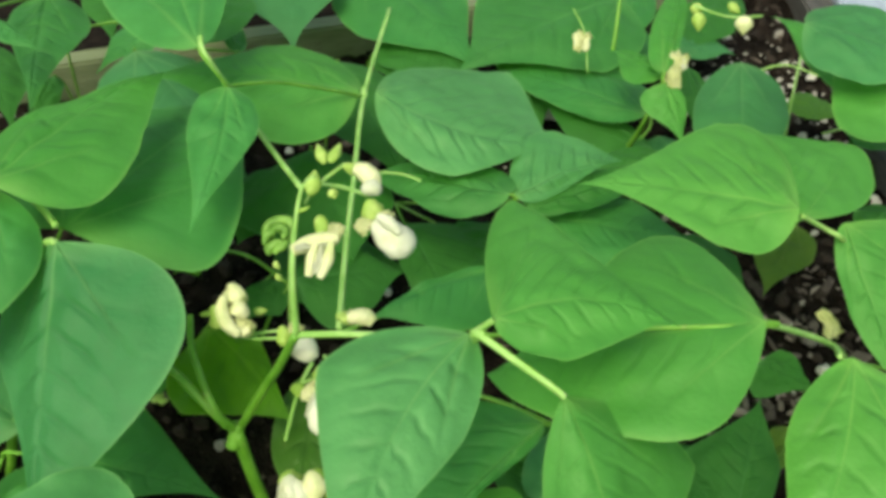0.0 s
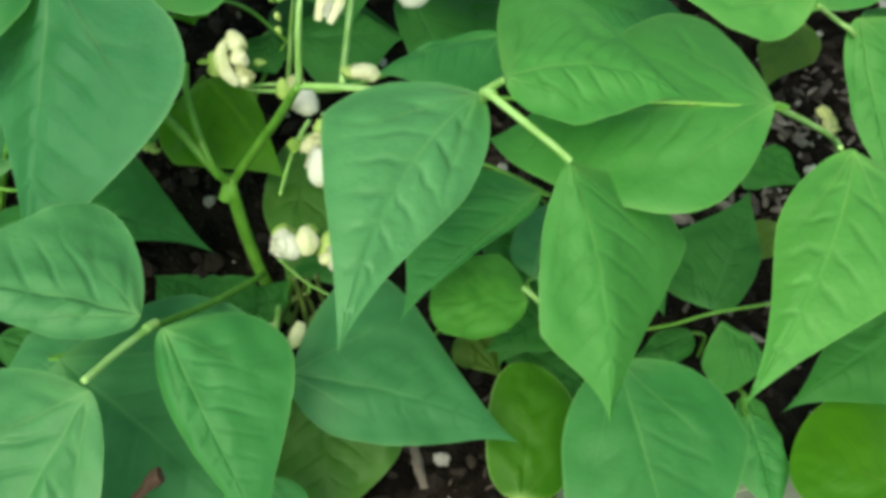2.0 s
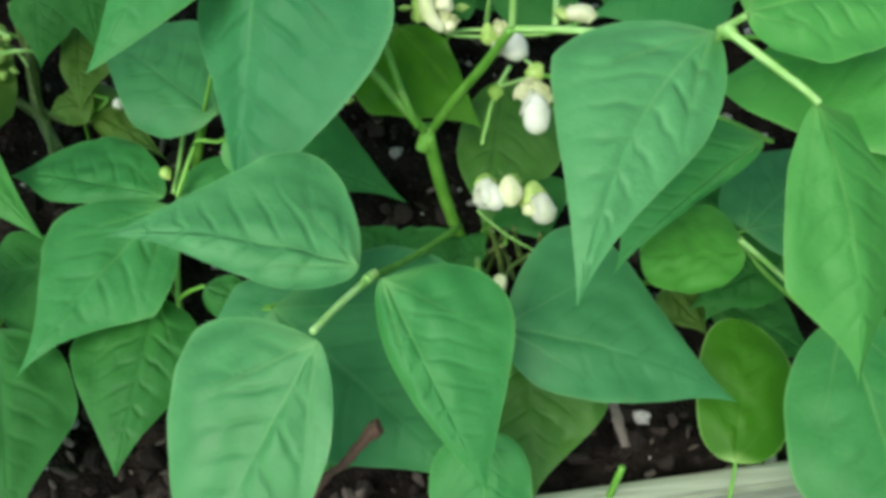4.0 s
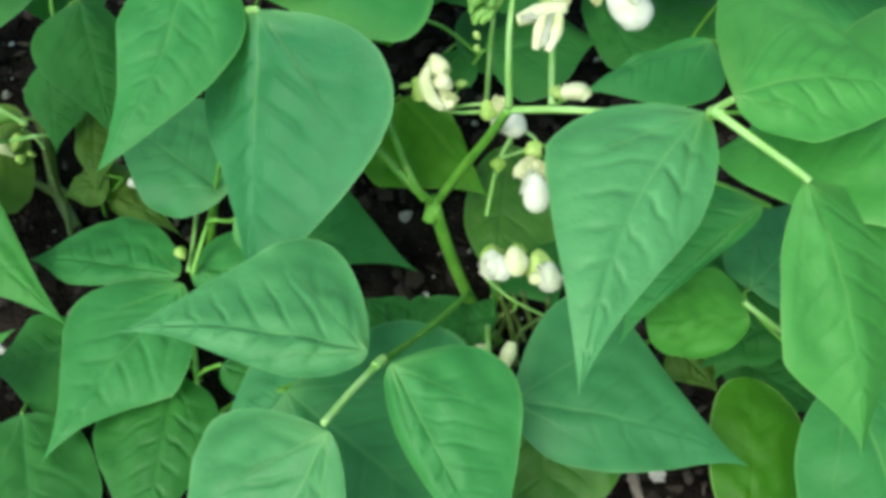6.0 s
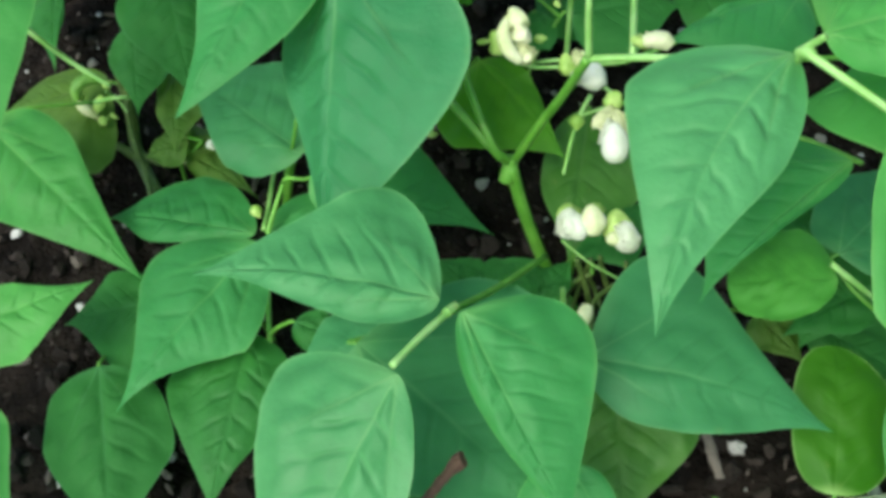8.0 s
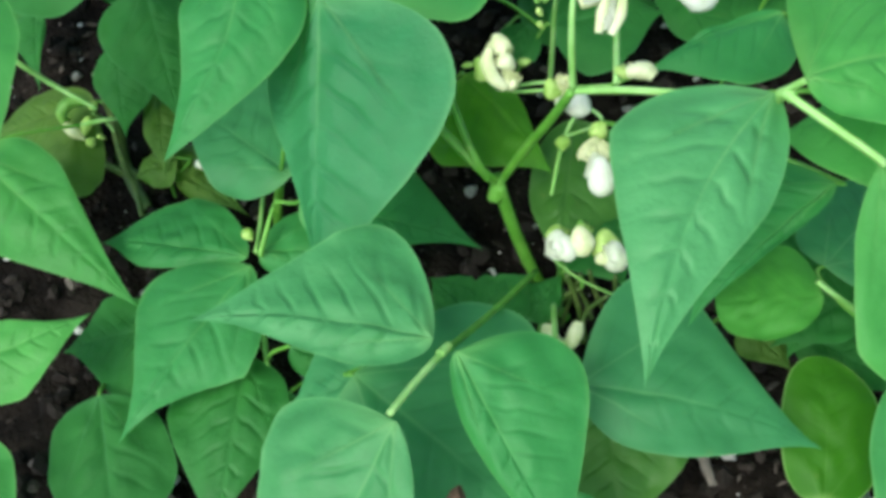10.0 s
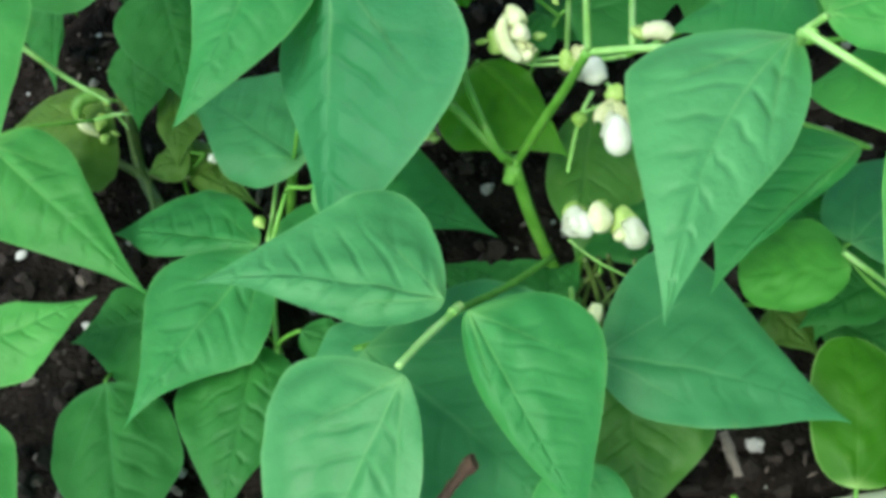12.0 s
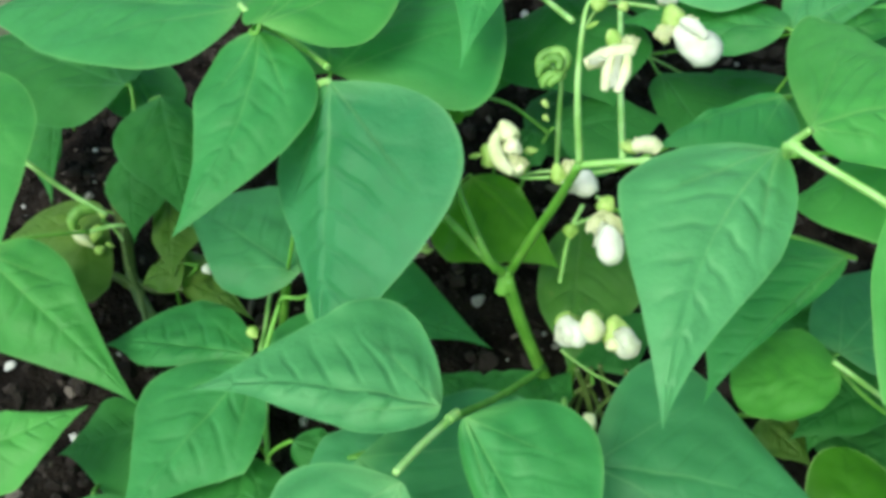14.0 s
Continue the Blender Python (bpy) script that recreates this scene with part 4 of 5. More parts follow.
leaf(front_bean, (0.2136, -0.1684, 0.045), (0.2138, -0.2133, 0.035), (0.011, 0.5, 0.75, 0.29, 0.05), (0.013, 0.45, 0.75, 0.29, 0.05), FRESH)
leaf(back_bean, (0.2707, 0.1466, 0.05), (0.2073, 0.2495, 0.045), (0.032, 0.22, 0.75, 0.29, 0.05), (0.01, 0.5, 0.75, 0.29, 0.05), SHADED)
leaf(end_bean, (0.3687, -0.0764, 0.05), (0.293, -0.1394, 0.04), (0.018, 0.5, 0.75, 0.29, 0.05), (0.018, 0.5, 0.75, 0.29, 0.05), SHADED)
leaf(end_bean, (0.4301, 0.027, 0.05), (0.3738, -0.0423, 0.045), (0.007, 0.5, 0.75, 0.29, 0.05), (0.012, 0.5, 0.75, 0.29, 0.05), SHADED)
leaf(end_bean, (0.3322, -0.0462, 0.04), (0.2955, -0.065, 0.035), (0.013, 0.5, 0.75, 0.29, 0.05), (0.011, 0.43, 0.75, 0.29, 0.05), SHADED)
leaf(end_bean, (0.199, -0.0745, 0.05), (0.2106, -0.113, 0.045), (0.019, 0.45, 0.75, 0.29, 0.05), (0.019, 0.42, 0.75, 0.29, 0.05), SHADED)
leaf(middle_bean, (0.1433, -0.0581, 0.06), (0.1119, -0.0624, 0.055), (0.015, 0.5, 0.75, 0.29, 0.05), (0.014, 0.5, 0.75, 0.29, 0.05), SHADED)
leaf(tall_bean, (0.0404, 0.0948, 0.096), (0.0172, 0.0512, 0.086), (0.021, 0.5, 0.75, 0.38, 0.13), (0.02, 0.5, 0.75, 0.38, 0.13), SHADED)
leaf(middle_bean, (0.1348, -0.0981, 0.05), (0.1379, -0.0295, 0.045), (0.019, 0.5, 0.75, 0.29, 0.05), (0.016, 0.5, 0.75, 0.29, 0.05), SHADED)
leaf(back_bean, (0.2223, 0.3025, 0.05), (0.2137, 0.1845, 0.04), (0.029, 0.5, 0.75, 0.29, 0.05), (0.019, 0.47, 0.75, 0.29, 0.05), SHADED)
leaf(back_bean, (0.2801, 0.1584, 0.05), (0.2865, 0.1121, 0.045), (0.015, 0.3, 0.75, 0.29, 0.05), (0.019, 0.46, 0.75, 0.29, 0.05), DUSKY)
leaf(back_bean, (0.2577, 0.1691, 0.04), (0.2763, 0.1372, 0.035), (0.017, 0.45, 0.75, 0.29, 0.05), (0.017, 0.43, 0.75, 0.29, 0.05), SHADED)
leaf(edge_bean, (-0.1759, 0.1466, 0.07), (-0.1442, 0.0714, 0.06), (0.021, 0.5, 0.75, 0.35, 0.11), (0.021, 0.38, 0.75, 0.35, 0.11), SHADED)
leaf(edge_bean, (-0.23, -0.135, 0.052), (-0.18, -0.185, 0.045), (0.024, 0.35, 0.8, 0.28, 0.07), (0.022, 0.4, 0.8, 0.28, 0.07), BRIGHT)
leaf(tall_bean, (0.087, 0.211, 0.085), (0.112, 0.096, 0.07), (0.03, 0.35, 0.75, 0.29, 0.05), (0.03, 0.35, 0.75, 0.29, 0.05), SHADED)
leaf(left_bean, (-0.031, 0.221, 0.095), (0.029, 0.096, 0.085), (0.03, 0.35, 0.75, 0.29, 0.05), (0.04, 0.35, 0.75, 0.29, 0.05), DUSKY)
leaf(tall_bean, (0.131, 0.283, 0.06), (0.18, 0.222, 0.055), (0.03, 0.35, 0.75, 0.29, 0.05), (0.03, 0.35, 0.75, 0.29, 0.05), SHADED)
leaf(back_bean, (0.1538, 0.0283, 0.112), (0.2303, 0.0454, 0.108), (0.022, 0.4, 0.6, 0.3, 0.1), (0.012, 0.4, 0.6, 0.3, 0.1), VIVID)
leaf(back_bean, (0.3309, 0.2706, 0.05), (0.3772, 0.2543, 0.045), (0.02, 0.45, 0.75, 0.3, 0.05), (0.018, 0.45, 0.75, 0.3, 0.05), DUSKY)
leaf(back_bean, (0.333, 0.2405, 0.045), (0.3148, 0.1716, 0.04), (0.012, 0.45, 0.75, 0.3, 0.05), (0.014, 0.45, 0.75, 0.3, 0.05), SHADED)
leaf(tall_bean, (0.0275, 0.2216, 0.09), (0.0226, 0.2663, 0.085), (0.006, 0.45, 0.75, 0.3, 0.05), (0.008, 0.45, 0.75, 0.3, 0.05), FRESH)
leaf(tall_bean, (-0.0006, 0.2049, 0.11), (0.0361, 0.2967, 0.1), (0.012, 0.45, 0.75, 0.3, 0.05), (0.026, 0.45, 0.75, 0.3, 0.05), VIVID)

# stems and stalks
stalk(middle_bean, "stem", ((0.0348, -0.0799, 0), (0.0239, -0.0696, 0.02), (0.0152, -0.0615, 0.05), (0.0103, -0.0554, 0.075)), 0.0029, 0.0027)
stalk(middle_bean, "node", ((0.0084, -0.0573, 0.068), (0.011, -0.0533, 0.078)), 0.0036, 0.0030)
stalk(middle_bean, "branch", ((0.0087, -0.0552, 0.078), (0.004, -0.0558, 0.086), (-0.0038, -0.0487, 0.093), (-0.0115, -0.0409, 0.099), (-0.0202, -0.0321, 0.104)), 0.0021, 0.0018)
stalk(middle_bean, "branch", ((0.0061, -0.0573, 0.082), (0.0017, -0.053, 0.092), (-0.0017, -0.0434, 0.098), (-0.0048, -0.0291, 0.102), (-0.0047, -0.0137, 0.104)), 0.0017, 0.0014)
stalk(middle_bean, "branch", ((0.0121, -0.0542, 0.077), (0.0218, -0.0617, 0.105), (0.0292, -0.0712, 0.13), (0.0355, -0.0804, 0.155)), 0.0019, 0.0017)
stalk(middle_bean, "raceme", ((0.0358, -0.0797, 0.155), (0.0357, -0.0757, 0.176), (0.0372, -0.069, 0.188), (0.041, -0.0605, 0.203), (0.0459, -0.0589, 0.208)), 0.0013, 0.0006)
stalk(middle_bean, "petiole", ((0.0512, -0.0769, 0.152), (0.0598, -0.0306, 0.149), (0.0696, 0.0172, 0.145), (0.0855, 0.0935, 0.139), (0.1114, 0.1739, 0.14)), 0.0012, 0.0011)
stalk(middle_bean, "petiole", ((0.0454, -0.0085, 0.163), (0.0342, 0.0442, 0.15), (0.0205, 0.0541, 0.172), (0.0115, 0.0598, 0.188), (0.0108, 0.066, 0.1915)), 0.0012, 0.0011)
stalk(middle_bean, "petiole", ((0.0353, -0.0795, 0.154), (0.0548, -0.0879, 0.16), (0.0733, -0.1007, 0.168), (0.0861, -0.1153, 0.176), (0.0898, -0.121, 0.188)), 0.0013, 0.0012)
stalk(middle_bean, "rachis", ((0.089, -0.1243, 0.192), (0.0984, -0.1354, 0.19), (0.1067, -0.1447, 0.188), (0.1104, -0.1481, 0.186)), 0.0013, 0.0012)
stalk(middle_bean, "petiolule", ((0.089, -0.1226, 0.192), (0.0923, -0.1259, 0.199)), 0.0012, 0.0011)
stalk(middle_bean, "petiole", ((0.0217, -0.0808, 0.045), (0.0016, -0.1204, 0.085), (-0.0108, -0.1466, 0.115), (-0.0167, -0.159, 0.13)), 0.0014, 0.0011, STEM)
stalk(middle_bean, "rachis", ((-0.0167, -0.159, 0.13), (-0.0257, -0.1724, 0.138), (-0.034, -0.1851, 0.144)), 0.0012, 0.0011)
stalk(middle_bean, "petiole", ((0.0266, -0.1011, 0.05), (0.0229, -0.1292, 0.068), (0.0192, -0.154, 0.083)), 0.0012, 0.0011)
stalk(middle_bean, "rachis", ((0.0193, -0.1529, 0.083), (0.0179, -0.1714, 0.083), (0.0166, -0.1911, 0.085)), 0.0013, 0.0012)
stalk(middle_bean, "raceme", ((0.0279, -0.0842, 0.06), (0.0385, -0.0934, 0.055), (0.0527, -0.0971, 0.045)), 0.0006, 0.0005)
stalk(middle_bean, "petiole", ((0.0437, -0.0441, 0.1), (0.0367, -0.0539, 0.095), (0.0293, -0.0748, 0.09)), 0.0010, 0.0007)
stalk(middle_bean, "petiolule", ((0.0175, -0.042, 0.118), (0.0308, -0.0416, 0.118), (0.0426, -0.0446, 0.118)), 0.0008, 0.0006)
stalk(middle_bean, "petiolule", ((0.0477, -0.0504, 0.11), (0.0512, -0.0564, 0.108), (0.0363, -0.0551, 0.1)), 0.0008, 0.0006)
stalk(middle_bean, "petiolule", ((0.0532, -0.0581, 0.13), (0.0403, -0.0478, 0.12), (0.0206, -0.0481, 0.122), (0.0123, -0.0461, 0.126)), 0.0008, 0.0006)
stalk(middle_bean, "petiolule", ((0.0626, -0.0676, 0.205), (0.0546, -0.0554, 0.2), (0.0475, -0.0477, 0.196)), 0.0007, 0.0006)
stalk(middle_bean, "petiolule", ((0.0566, -0.0561, 0.21), (0.0469, -0.0544, 0.2), (0.0431, -0.0508, 0.19)), 0.0007, 0.0006)
stalk(middle_bean, "tendril", ((0.0805, -0.0687, 0.21), (0.0741, -0.0668, 0.212), (0.0668, -0.0648, 0.212)), 0.0005, 0.0004)
stalk(middle_bean, "stem", ((0.0334, -0.0755, 0.02), (0.0234, -0.0913, 0.015), (0.0197, -0.107, 0.005), (0.0199, -0.1203, 0)), 0.0027, 0.0024)
stalk(middle_bean, "stem", ((0.0438, -0.069, 0.06), (0.0387, -0.0721, 0.05), (0.0305, -0.0781, 0.02)), 0.0024, 0.0022)
stalk(front_bean, "petiole", ((0.117, -0.1284, 0.092), (0.1273, -0.135, 0.085), (0.1407, -0.1364, 0.07), (0.1636, -0.139, 0.04)), 0.0011, 0.0010)
stalk(end_bean, "petiole", ((0.3225, -0.0224, 0.03), (0.2531, -0.0869, 0.12), (0.221, -0.1031, 0.15), (0.1896, -0.121, 0.178)), 0.0013, 0.0011)
stalk(end_bean, "petiolule", ((0.2455, -0.0952, 0.13), (0.231, -0.1149, 0.148)), 0.0012, 0.0011)
stalk(end_bean, "petiole", ((0.3698, 0.0342, 0), (0.3376, 0.0128, 0.06), (0.2846, -0.0309, 0.125), (0.2713, -0.0318, 0.135), (0.2543, -0.0362, 0.148)), 0.0013, 0.0011)
stalk(back_bean, "stem", ((0.27, 0.1847, 0), (0.2595, 0.157, 0.04), (0.2597, 0.1416, 0.07), (0.2628, 0.1331, 0.105)), 0.0018, 0.0014)
stalk(back_bean, "stem", ((0.2638, 0.2122, 0.08), (0.2691, 0.2268, 0.1), (0.2769, 0.2486, 0.12)), 0.0014, 0.0012)
stalk(back_bean, "stem", ((0.2472, 0.2264, 0.01), (0.246, 0.2245, 0.03), (0.2586, 0.2573, 0.04)), 0.0018, 0.0016)
stalk(back_bean, "stem", ((0.2561, 0.2218, 0.01), (0.2566, 0.2198, 0.03), (0.2745, 0.2554, 0.04)), 0.0018, 0.0016)
stalk(back_bean, "raceme", ((0.3036, 0.1936, 0.12), (0.3192, 0.178, 0.12), (0.3409, 0.177, 0.12)), 0.0009, 0.0007)
stalk(back_bean, "petiole", ((0.3896, 0.187, 0.02), (0.3917, 0.1968, 0.05), (0.4106, 0.2289, 0.06)), 0.0009, 0.0007)
stalk(back_bean, "petiole", ((0.1309, 0.1177, 0.03), (0.1199, 0.1149, 0.04), (0.1065, 0.1147, 0.05)), 0.0009, 0.0007)
stalk(back_bean, "raceme", ((0.2342, 0.2158, 0.11), (0.2386, 0.2017, 0.1), (0.2391, 0.1881, 0.08)), 0.0006, 0.0005)
stalk(end_bean, "petiole", ((0.3807, -0.0372, 0.02), (0.3873, -0.0004, 0.06), (0.4031, 0.0444, 0.1), (0.3746, 0.0307, 0.155)), 0.0014, 0.0012)
stalk(left_bean, "stem", ((-0.0954, -0.0582, 0.048), (-0.0908, -0.0471, 0.054), (-0.0872, -0.0392, 0.058)), 0.0012, 0.0010)
stalk(left_bean, "petiole", ((-0.0976, -0.0542, 0.046), (-0.0973, -0.0348, 0.04), (-0.0983, -0.0077, 0.03), (-0.098, 0.0029, 0.025)), 0.0011, 0.0010)
stalk(left_bean, "petiolule", ((-0.0816, 0.0171, 0.172), (-0.0783, 0.013, 0.17), (-0.0753, 0.0113, 0.166)), 0.0013, 0.0012)
stalk(left_bean, "rachis", ((-0.0759, 0.0144, 0.164), (-0.0688, 0.0226, 0.152), (-0.0586, 0.0114, 0.15), (-0.0494, -0.0117, 0.158)), 0.0013, 0.0014)
stalk(left_bean, "petiolule", ((-0.0756, 0.0137, 0.165), (-0.0739, 0.0151, 0.167), (-0.0718, 0.0187, 0.168)), 0.0012, 0.0010)
stalk(left_bean, "stem", ((-0.0837, -0.023, 0.06), (-0.0915, -0.0218, 0.03), (-0.0982, -0.0264, 0)), 0.0022, 0.0021)
stalk(edge_bean, "petiole", ((-0.2229, 0.0455, 0.115), (-0.1998, 0.0368, 0.09), (-0.1883, 0.037, 0.07), (-0.1714, 0.0288, 0.06)), 0.0014, 0.0011)
stalk(edge_bean, "petiole", ((-0.1829, 0.0293, 0.05), (-0.1698, 0.0259, 0.055), (-0.1637, 0.0299, 0.05)), 0.0011, 0.0009)
stalk(front_bean, "stem", ((0.1814, -0.1092, 0.02), (0.1995, -0.116, 0.035), (0.2143, -0.118, 0.045), (0.2449, -0.1181, 0.05)), 0.0009, 0.0007)
stalk(front_bean, "stem", ((0.0668, -0.1954, 0), (0.0689, -0.1919, 0.02), (0.0716, -0.1882, 0.035)), 0.0016, 0.0013)
stalk(edge_bean, "petiole", ((-0.0959, -0.1038, 0.03), (-0.0968, -0.0819, 0.035), (-0.0942, -0.0713, 0.04)), 0.0012, 0.0011)
stalk(middle_bean, "petiole", ((0.0273, -0.0906, 0.02), (0.0331, -0.0887, 0.035), (0.0402, -0.0884, 0.04)), 0.0012, 0.0010, WOODY)
stalk(middle_bean, "petiole", ((0.0444, -0.0926, 0.02), (0.0411, -0.0866, 0.03), (0.0342, -0.0866, 0.045)), 0.0011, 0.0009, WOODY)
stalk(middle_bean, "petiole", ((0.039, -0.1033, 0.02), (0.0409, -0.0952, 0.03), (0.0501, -0.0938, 0.04)), 0.0010, 0.0009, WOODY)
stalk(end_bean, "stem", ((0.3623, -0.0611, 0.01), (0.3608, -0.0581, 0.03), (0.3653, -0.0609, 0.05)), 0.0016, 0.0014)
stalk(end_bean, "stem", ((0.3649, -0.0654, 0.01), (0.349, -0.0654, 0.05), (0.356, -0.0529, 0.06)), 0.0018, 0.0016)
stalk(end_bean, "petiole", ((0.3454, -0.0702, 0.03), (0.3572, -0.0724, 0.03), (0.3801, -0.073, 0.03)), 0.0010, 0.0009)
stalk(back_bean, "petiole", ((0.3808, 0.2354, 0.04), (0.4054, 0.2356, 0.045), (0.4283, 0.226, 0.04)), 0.0009, 0.0007)
stalk(back_bean, "petiole", ((0.4072, 0.1729, 0.03), (0.4309, 0.1725, 0.035), (0.4639, 0.182, 0.03)), 0.0008, 0.0007)
stalk(middle_bean, "raceme", ((0.0369, -0.0194, 0.095), (0.038, -0.0217, 0.13), (0.0383, -0.0235, 0.148), (0.0335, -0.0213, 0.155)), 0.0011, 0.0007)
stalk(edge_bean, "stem", ((-0.1676, 0.0086, 0), (-0.1697, 0.0216, 0.01), (-0.1716, 0.0258, 0.02), (-0.1734, 0.0359, 0.03), (-0.1723, 0.0444, 0.04), (-0.1682, 0.0459, 0.05)), 0.0016, 0.0012, WOODY)
stalk(edge_bean, "stem", ((-0.2035, 0.0288, 0.03), (-0.1873, 0.0288, 0.025), (-0.1753, 0.0257, 0.018), (-0.1681, 0.0225, 0.01)), 0.0014, 0.0013, WOODY)
stalk(edge_bean, "petiole", ((-0.1724, 0.0359, 0.035), (-0.1761, 0.0394, 0.042), (-0.1781, 0.0361, 0.05)), 0.0007, 0.0006)
stalk(middle_bean, "stem", ((0.0407, -0.0969, 0.008), (0.0385, -0.0921, 0.03), (0.0339, -0.0869, 0.05)), 0.0014, 0.0011, WOODY)
stalk(middle_bean, "stem", ((0.0539, -0.0868, 0.008), (0.0471, -0.0874, 0.03), (0.0434, -0.0866, 0.05)), 0.0013, 0.001, WOODY)
stalk(middle_bean, "stem", ((0.032, -0.0872, 0.008), (0.0362, -0.0861, 0.03), (0.0397, -0.0876, 0.05)), 0.0011, 0.0009, WOODY)
stalk(middle_bean, "stem", ((0.0482, -0.0977, 0.008), (0.0539, -0.091, 0.03), (0.0535, -0.0906, 0.05)), 0.0012, 0.0009, WOODY)

# swollen joints where leaflets meet their stalk
stalk(middle_bean, "pulvinus", ((-0.0152, -0.1568, 0.1285), (-0.0167, -0.159, 0.1302), (-0.0182, -0.1612, 0.1318)), 0.0017, 0.0016)
stalk(middle_bean, "pulvinus", ((0.0884, -0.1218, 0.1895), (0.0891, -0.1236, 0.1915), (0.0902, -0.1258, 0.1922)), 0.0020, 0.0018)
stalk(tall_bean, "pulvinus", ((0.0846, 0.0905, 0.1393), (0.0856, 0.0945, 0.1391), (0.0862, 0.0975, 0.1391)), 0.0019, 0.0017)
stalk(left_bean, "pulvinus", ((-0.0530, -0.0190, 0.1560), (-0.0500, -0.0215, 0.1585), (-0.0485, -0.0240, 0.1600)), 0.0016, 0.0014)

# low stalks that carry the leaves of the undergrowth, from the nearest stem or from the soil
for parent, base, along in list(joints):
    near = sorted(runs[parent.name], key=lambda p: (p - base).length)
    if near and (near[0] - base).length < 0.010:
        continue
    lower = [p for p in near if p.z < base.z - 0.008]
    back = Vector((-along.x, -along.y, 0)).normalized()
    foot = Vector((base.x, base.y, 0)) + back * min(0.03, 0.5 * base.z)
    if lower and (lower[0] - base).length < base.z:
        foot = lower[0]
    if foot.x > 0.36:
        continue
    knee = base.lerp(foot, 0.35) + back * 0.006
    stalk(parent, "petiole", (base, base + back * 0.003 - Vector((0, 0, 0.002)), knee, foot), 0.0007, 0.0009, STEM)

# flowers and buds
flower(middle_bean, (0.0289, -0.0861, 0.0859), (0.0304, -0.0917, 0.0821), 0.0053, BUD, 0,
       ("round", ((0.0294, -0.0894, 0.0875), (0.0287, -0.0994, 0.0805)), 0.0060, WHITE),
       ("round", ((0.0323, -0.0921, 0.087), (0.0324, -0.1007, 0.081)), 0.0047, WHITE),
       ("frill", ((0.0284, -0.093, 0.0882), (0.0259, -0.0992, 0.0838)), 0.0034, WHITE))
flower(middle_bean, (0.0386, -0.0876, 0.0865), (0.0403, -0.092, 0.0835), 0.0045, BUD, 1,
       ("round", ((0.0377, -0.0895, 0.0885), (0.0383, -0.0997, 0.0815)), 0.0055, CREAM))
flower(middle_bean, (0.0479, -0.089, 0.0838), (0.0473, -0.0999, 0.0762), 0.0058, BUD, 2,
       ("round", ((0.0498, -0.095, 0.0835), (0.0514, -0.1053, 0.0765)), 0.0058, WHITE),
       ("round", ((0.0461, -0.098, 0.0816), (0.0455, -0.1025, 0.0784)), 0.0039, CREAM),
       ("frill", ((0.0479, -0.0965, 0.0845), (0.0527, -0.104, 0.0795)), 0.0047, WHITE))
flower(middle_bean, (0.0452, -0.0856, 0.1438), (0.0426, -0.0907, 0.1402), 0.0038, BUD, 3,
       ("frill", ((0.0423, -0.0928, 0.1442), (0.0369, -0.0989, 0.1398)), 0.0042, CREAM),
       ("frill", ((0.0429, -0.0942, 0.1443), (0.0467, -0.1011, 0.1397)), 0.0039, CREAM),
       ("round", ((0.0411, -0.1043, 0.1489), (0.0401, -0.1154, 0.1411)), 0.0052, WHITE),
       ("frill", ((0.04, -0.1022, 0.1485), (0.0372, -0.1092, 0.1435)), 0.0027, WHITE))
bud(middle_bean, (0.0366, -0.0555, 0.1018), (0.036, -0.0607, 0.0982), 0.0037, BUD, 4)
flower(middle_bean, (0.032, -0.0498, 0.1295), (0.0333, -0.0569, 0.1245), 0.0038, BUD, 5,
       ("frill", ((0.0353, -0.0558, 0.1259), (0.0378, -0.0499, 0.1301)), 0.0036, CREAM),
       ("round", ((0.0418, -0.0666, 0.139), (0.0369, -0.0738, 0.134)), 0.0062, WHITE),
       ("frill", ((0.0398, -0.0605, 0.1313), (0.0331, -0.0639, 0.1287)), 0.0033, WHITE))
flower(middle_bean, (0.0504, -0.0744, 0.1567), (0.0572, -0.0767, 0.1553), 0.0032, BUD, 6,
       ("curl", ((0.0541, -0.0771, 0.1574), (0.058, -0.0772, 0.1575), (0.061, -0.0778, 0.1572), (0.0631, -0.0796, 0.156)), 0.0033, CREAM),
       ("frill", ((0.0542, -0.0789, 0.1569), (0.0573, -0.076, 0.1591)), 0.0030, CREAM))
bud(middle_bean, (0.0319, -0.0187, 0.1353), (0.0338, -0.0216, 0.1327), 0.0017, BUD, 7)
bud(middle_bean, (0.0323, -0.0166, 0.1261), (0.0343, -0.019, 0.1239), 0.0017, BUD, 8)
bud(middle_bean, (0.0386, -0.0188, 0.1503), (0.0385, -0.0234, 0.1457), 0.0029, BUD, 14)
flower(middle_bean, (0.0241, -0.1180, 0.0466), (0.0267, -0.1157, 0.0484), 0.0030, BUD, 15,
       ("curl", ((0.0225, -0.1113, 0.0533), (0.0223, -0.1155, 0.0517), (0.0248, -0.1191, 0.0495), (0.0288, -0.1188, 0.0490)), 0.0040, CREAM),
       ("curl", ((0.0274, -0.1193, 0.0485), (0.0311, -0.1181, 0.0497), (0.0335, -0.1146, 0.0511), (0.0349, -0.1114, 0.0523)), 0.0034, CREAM))
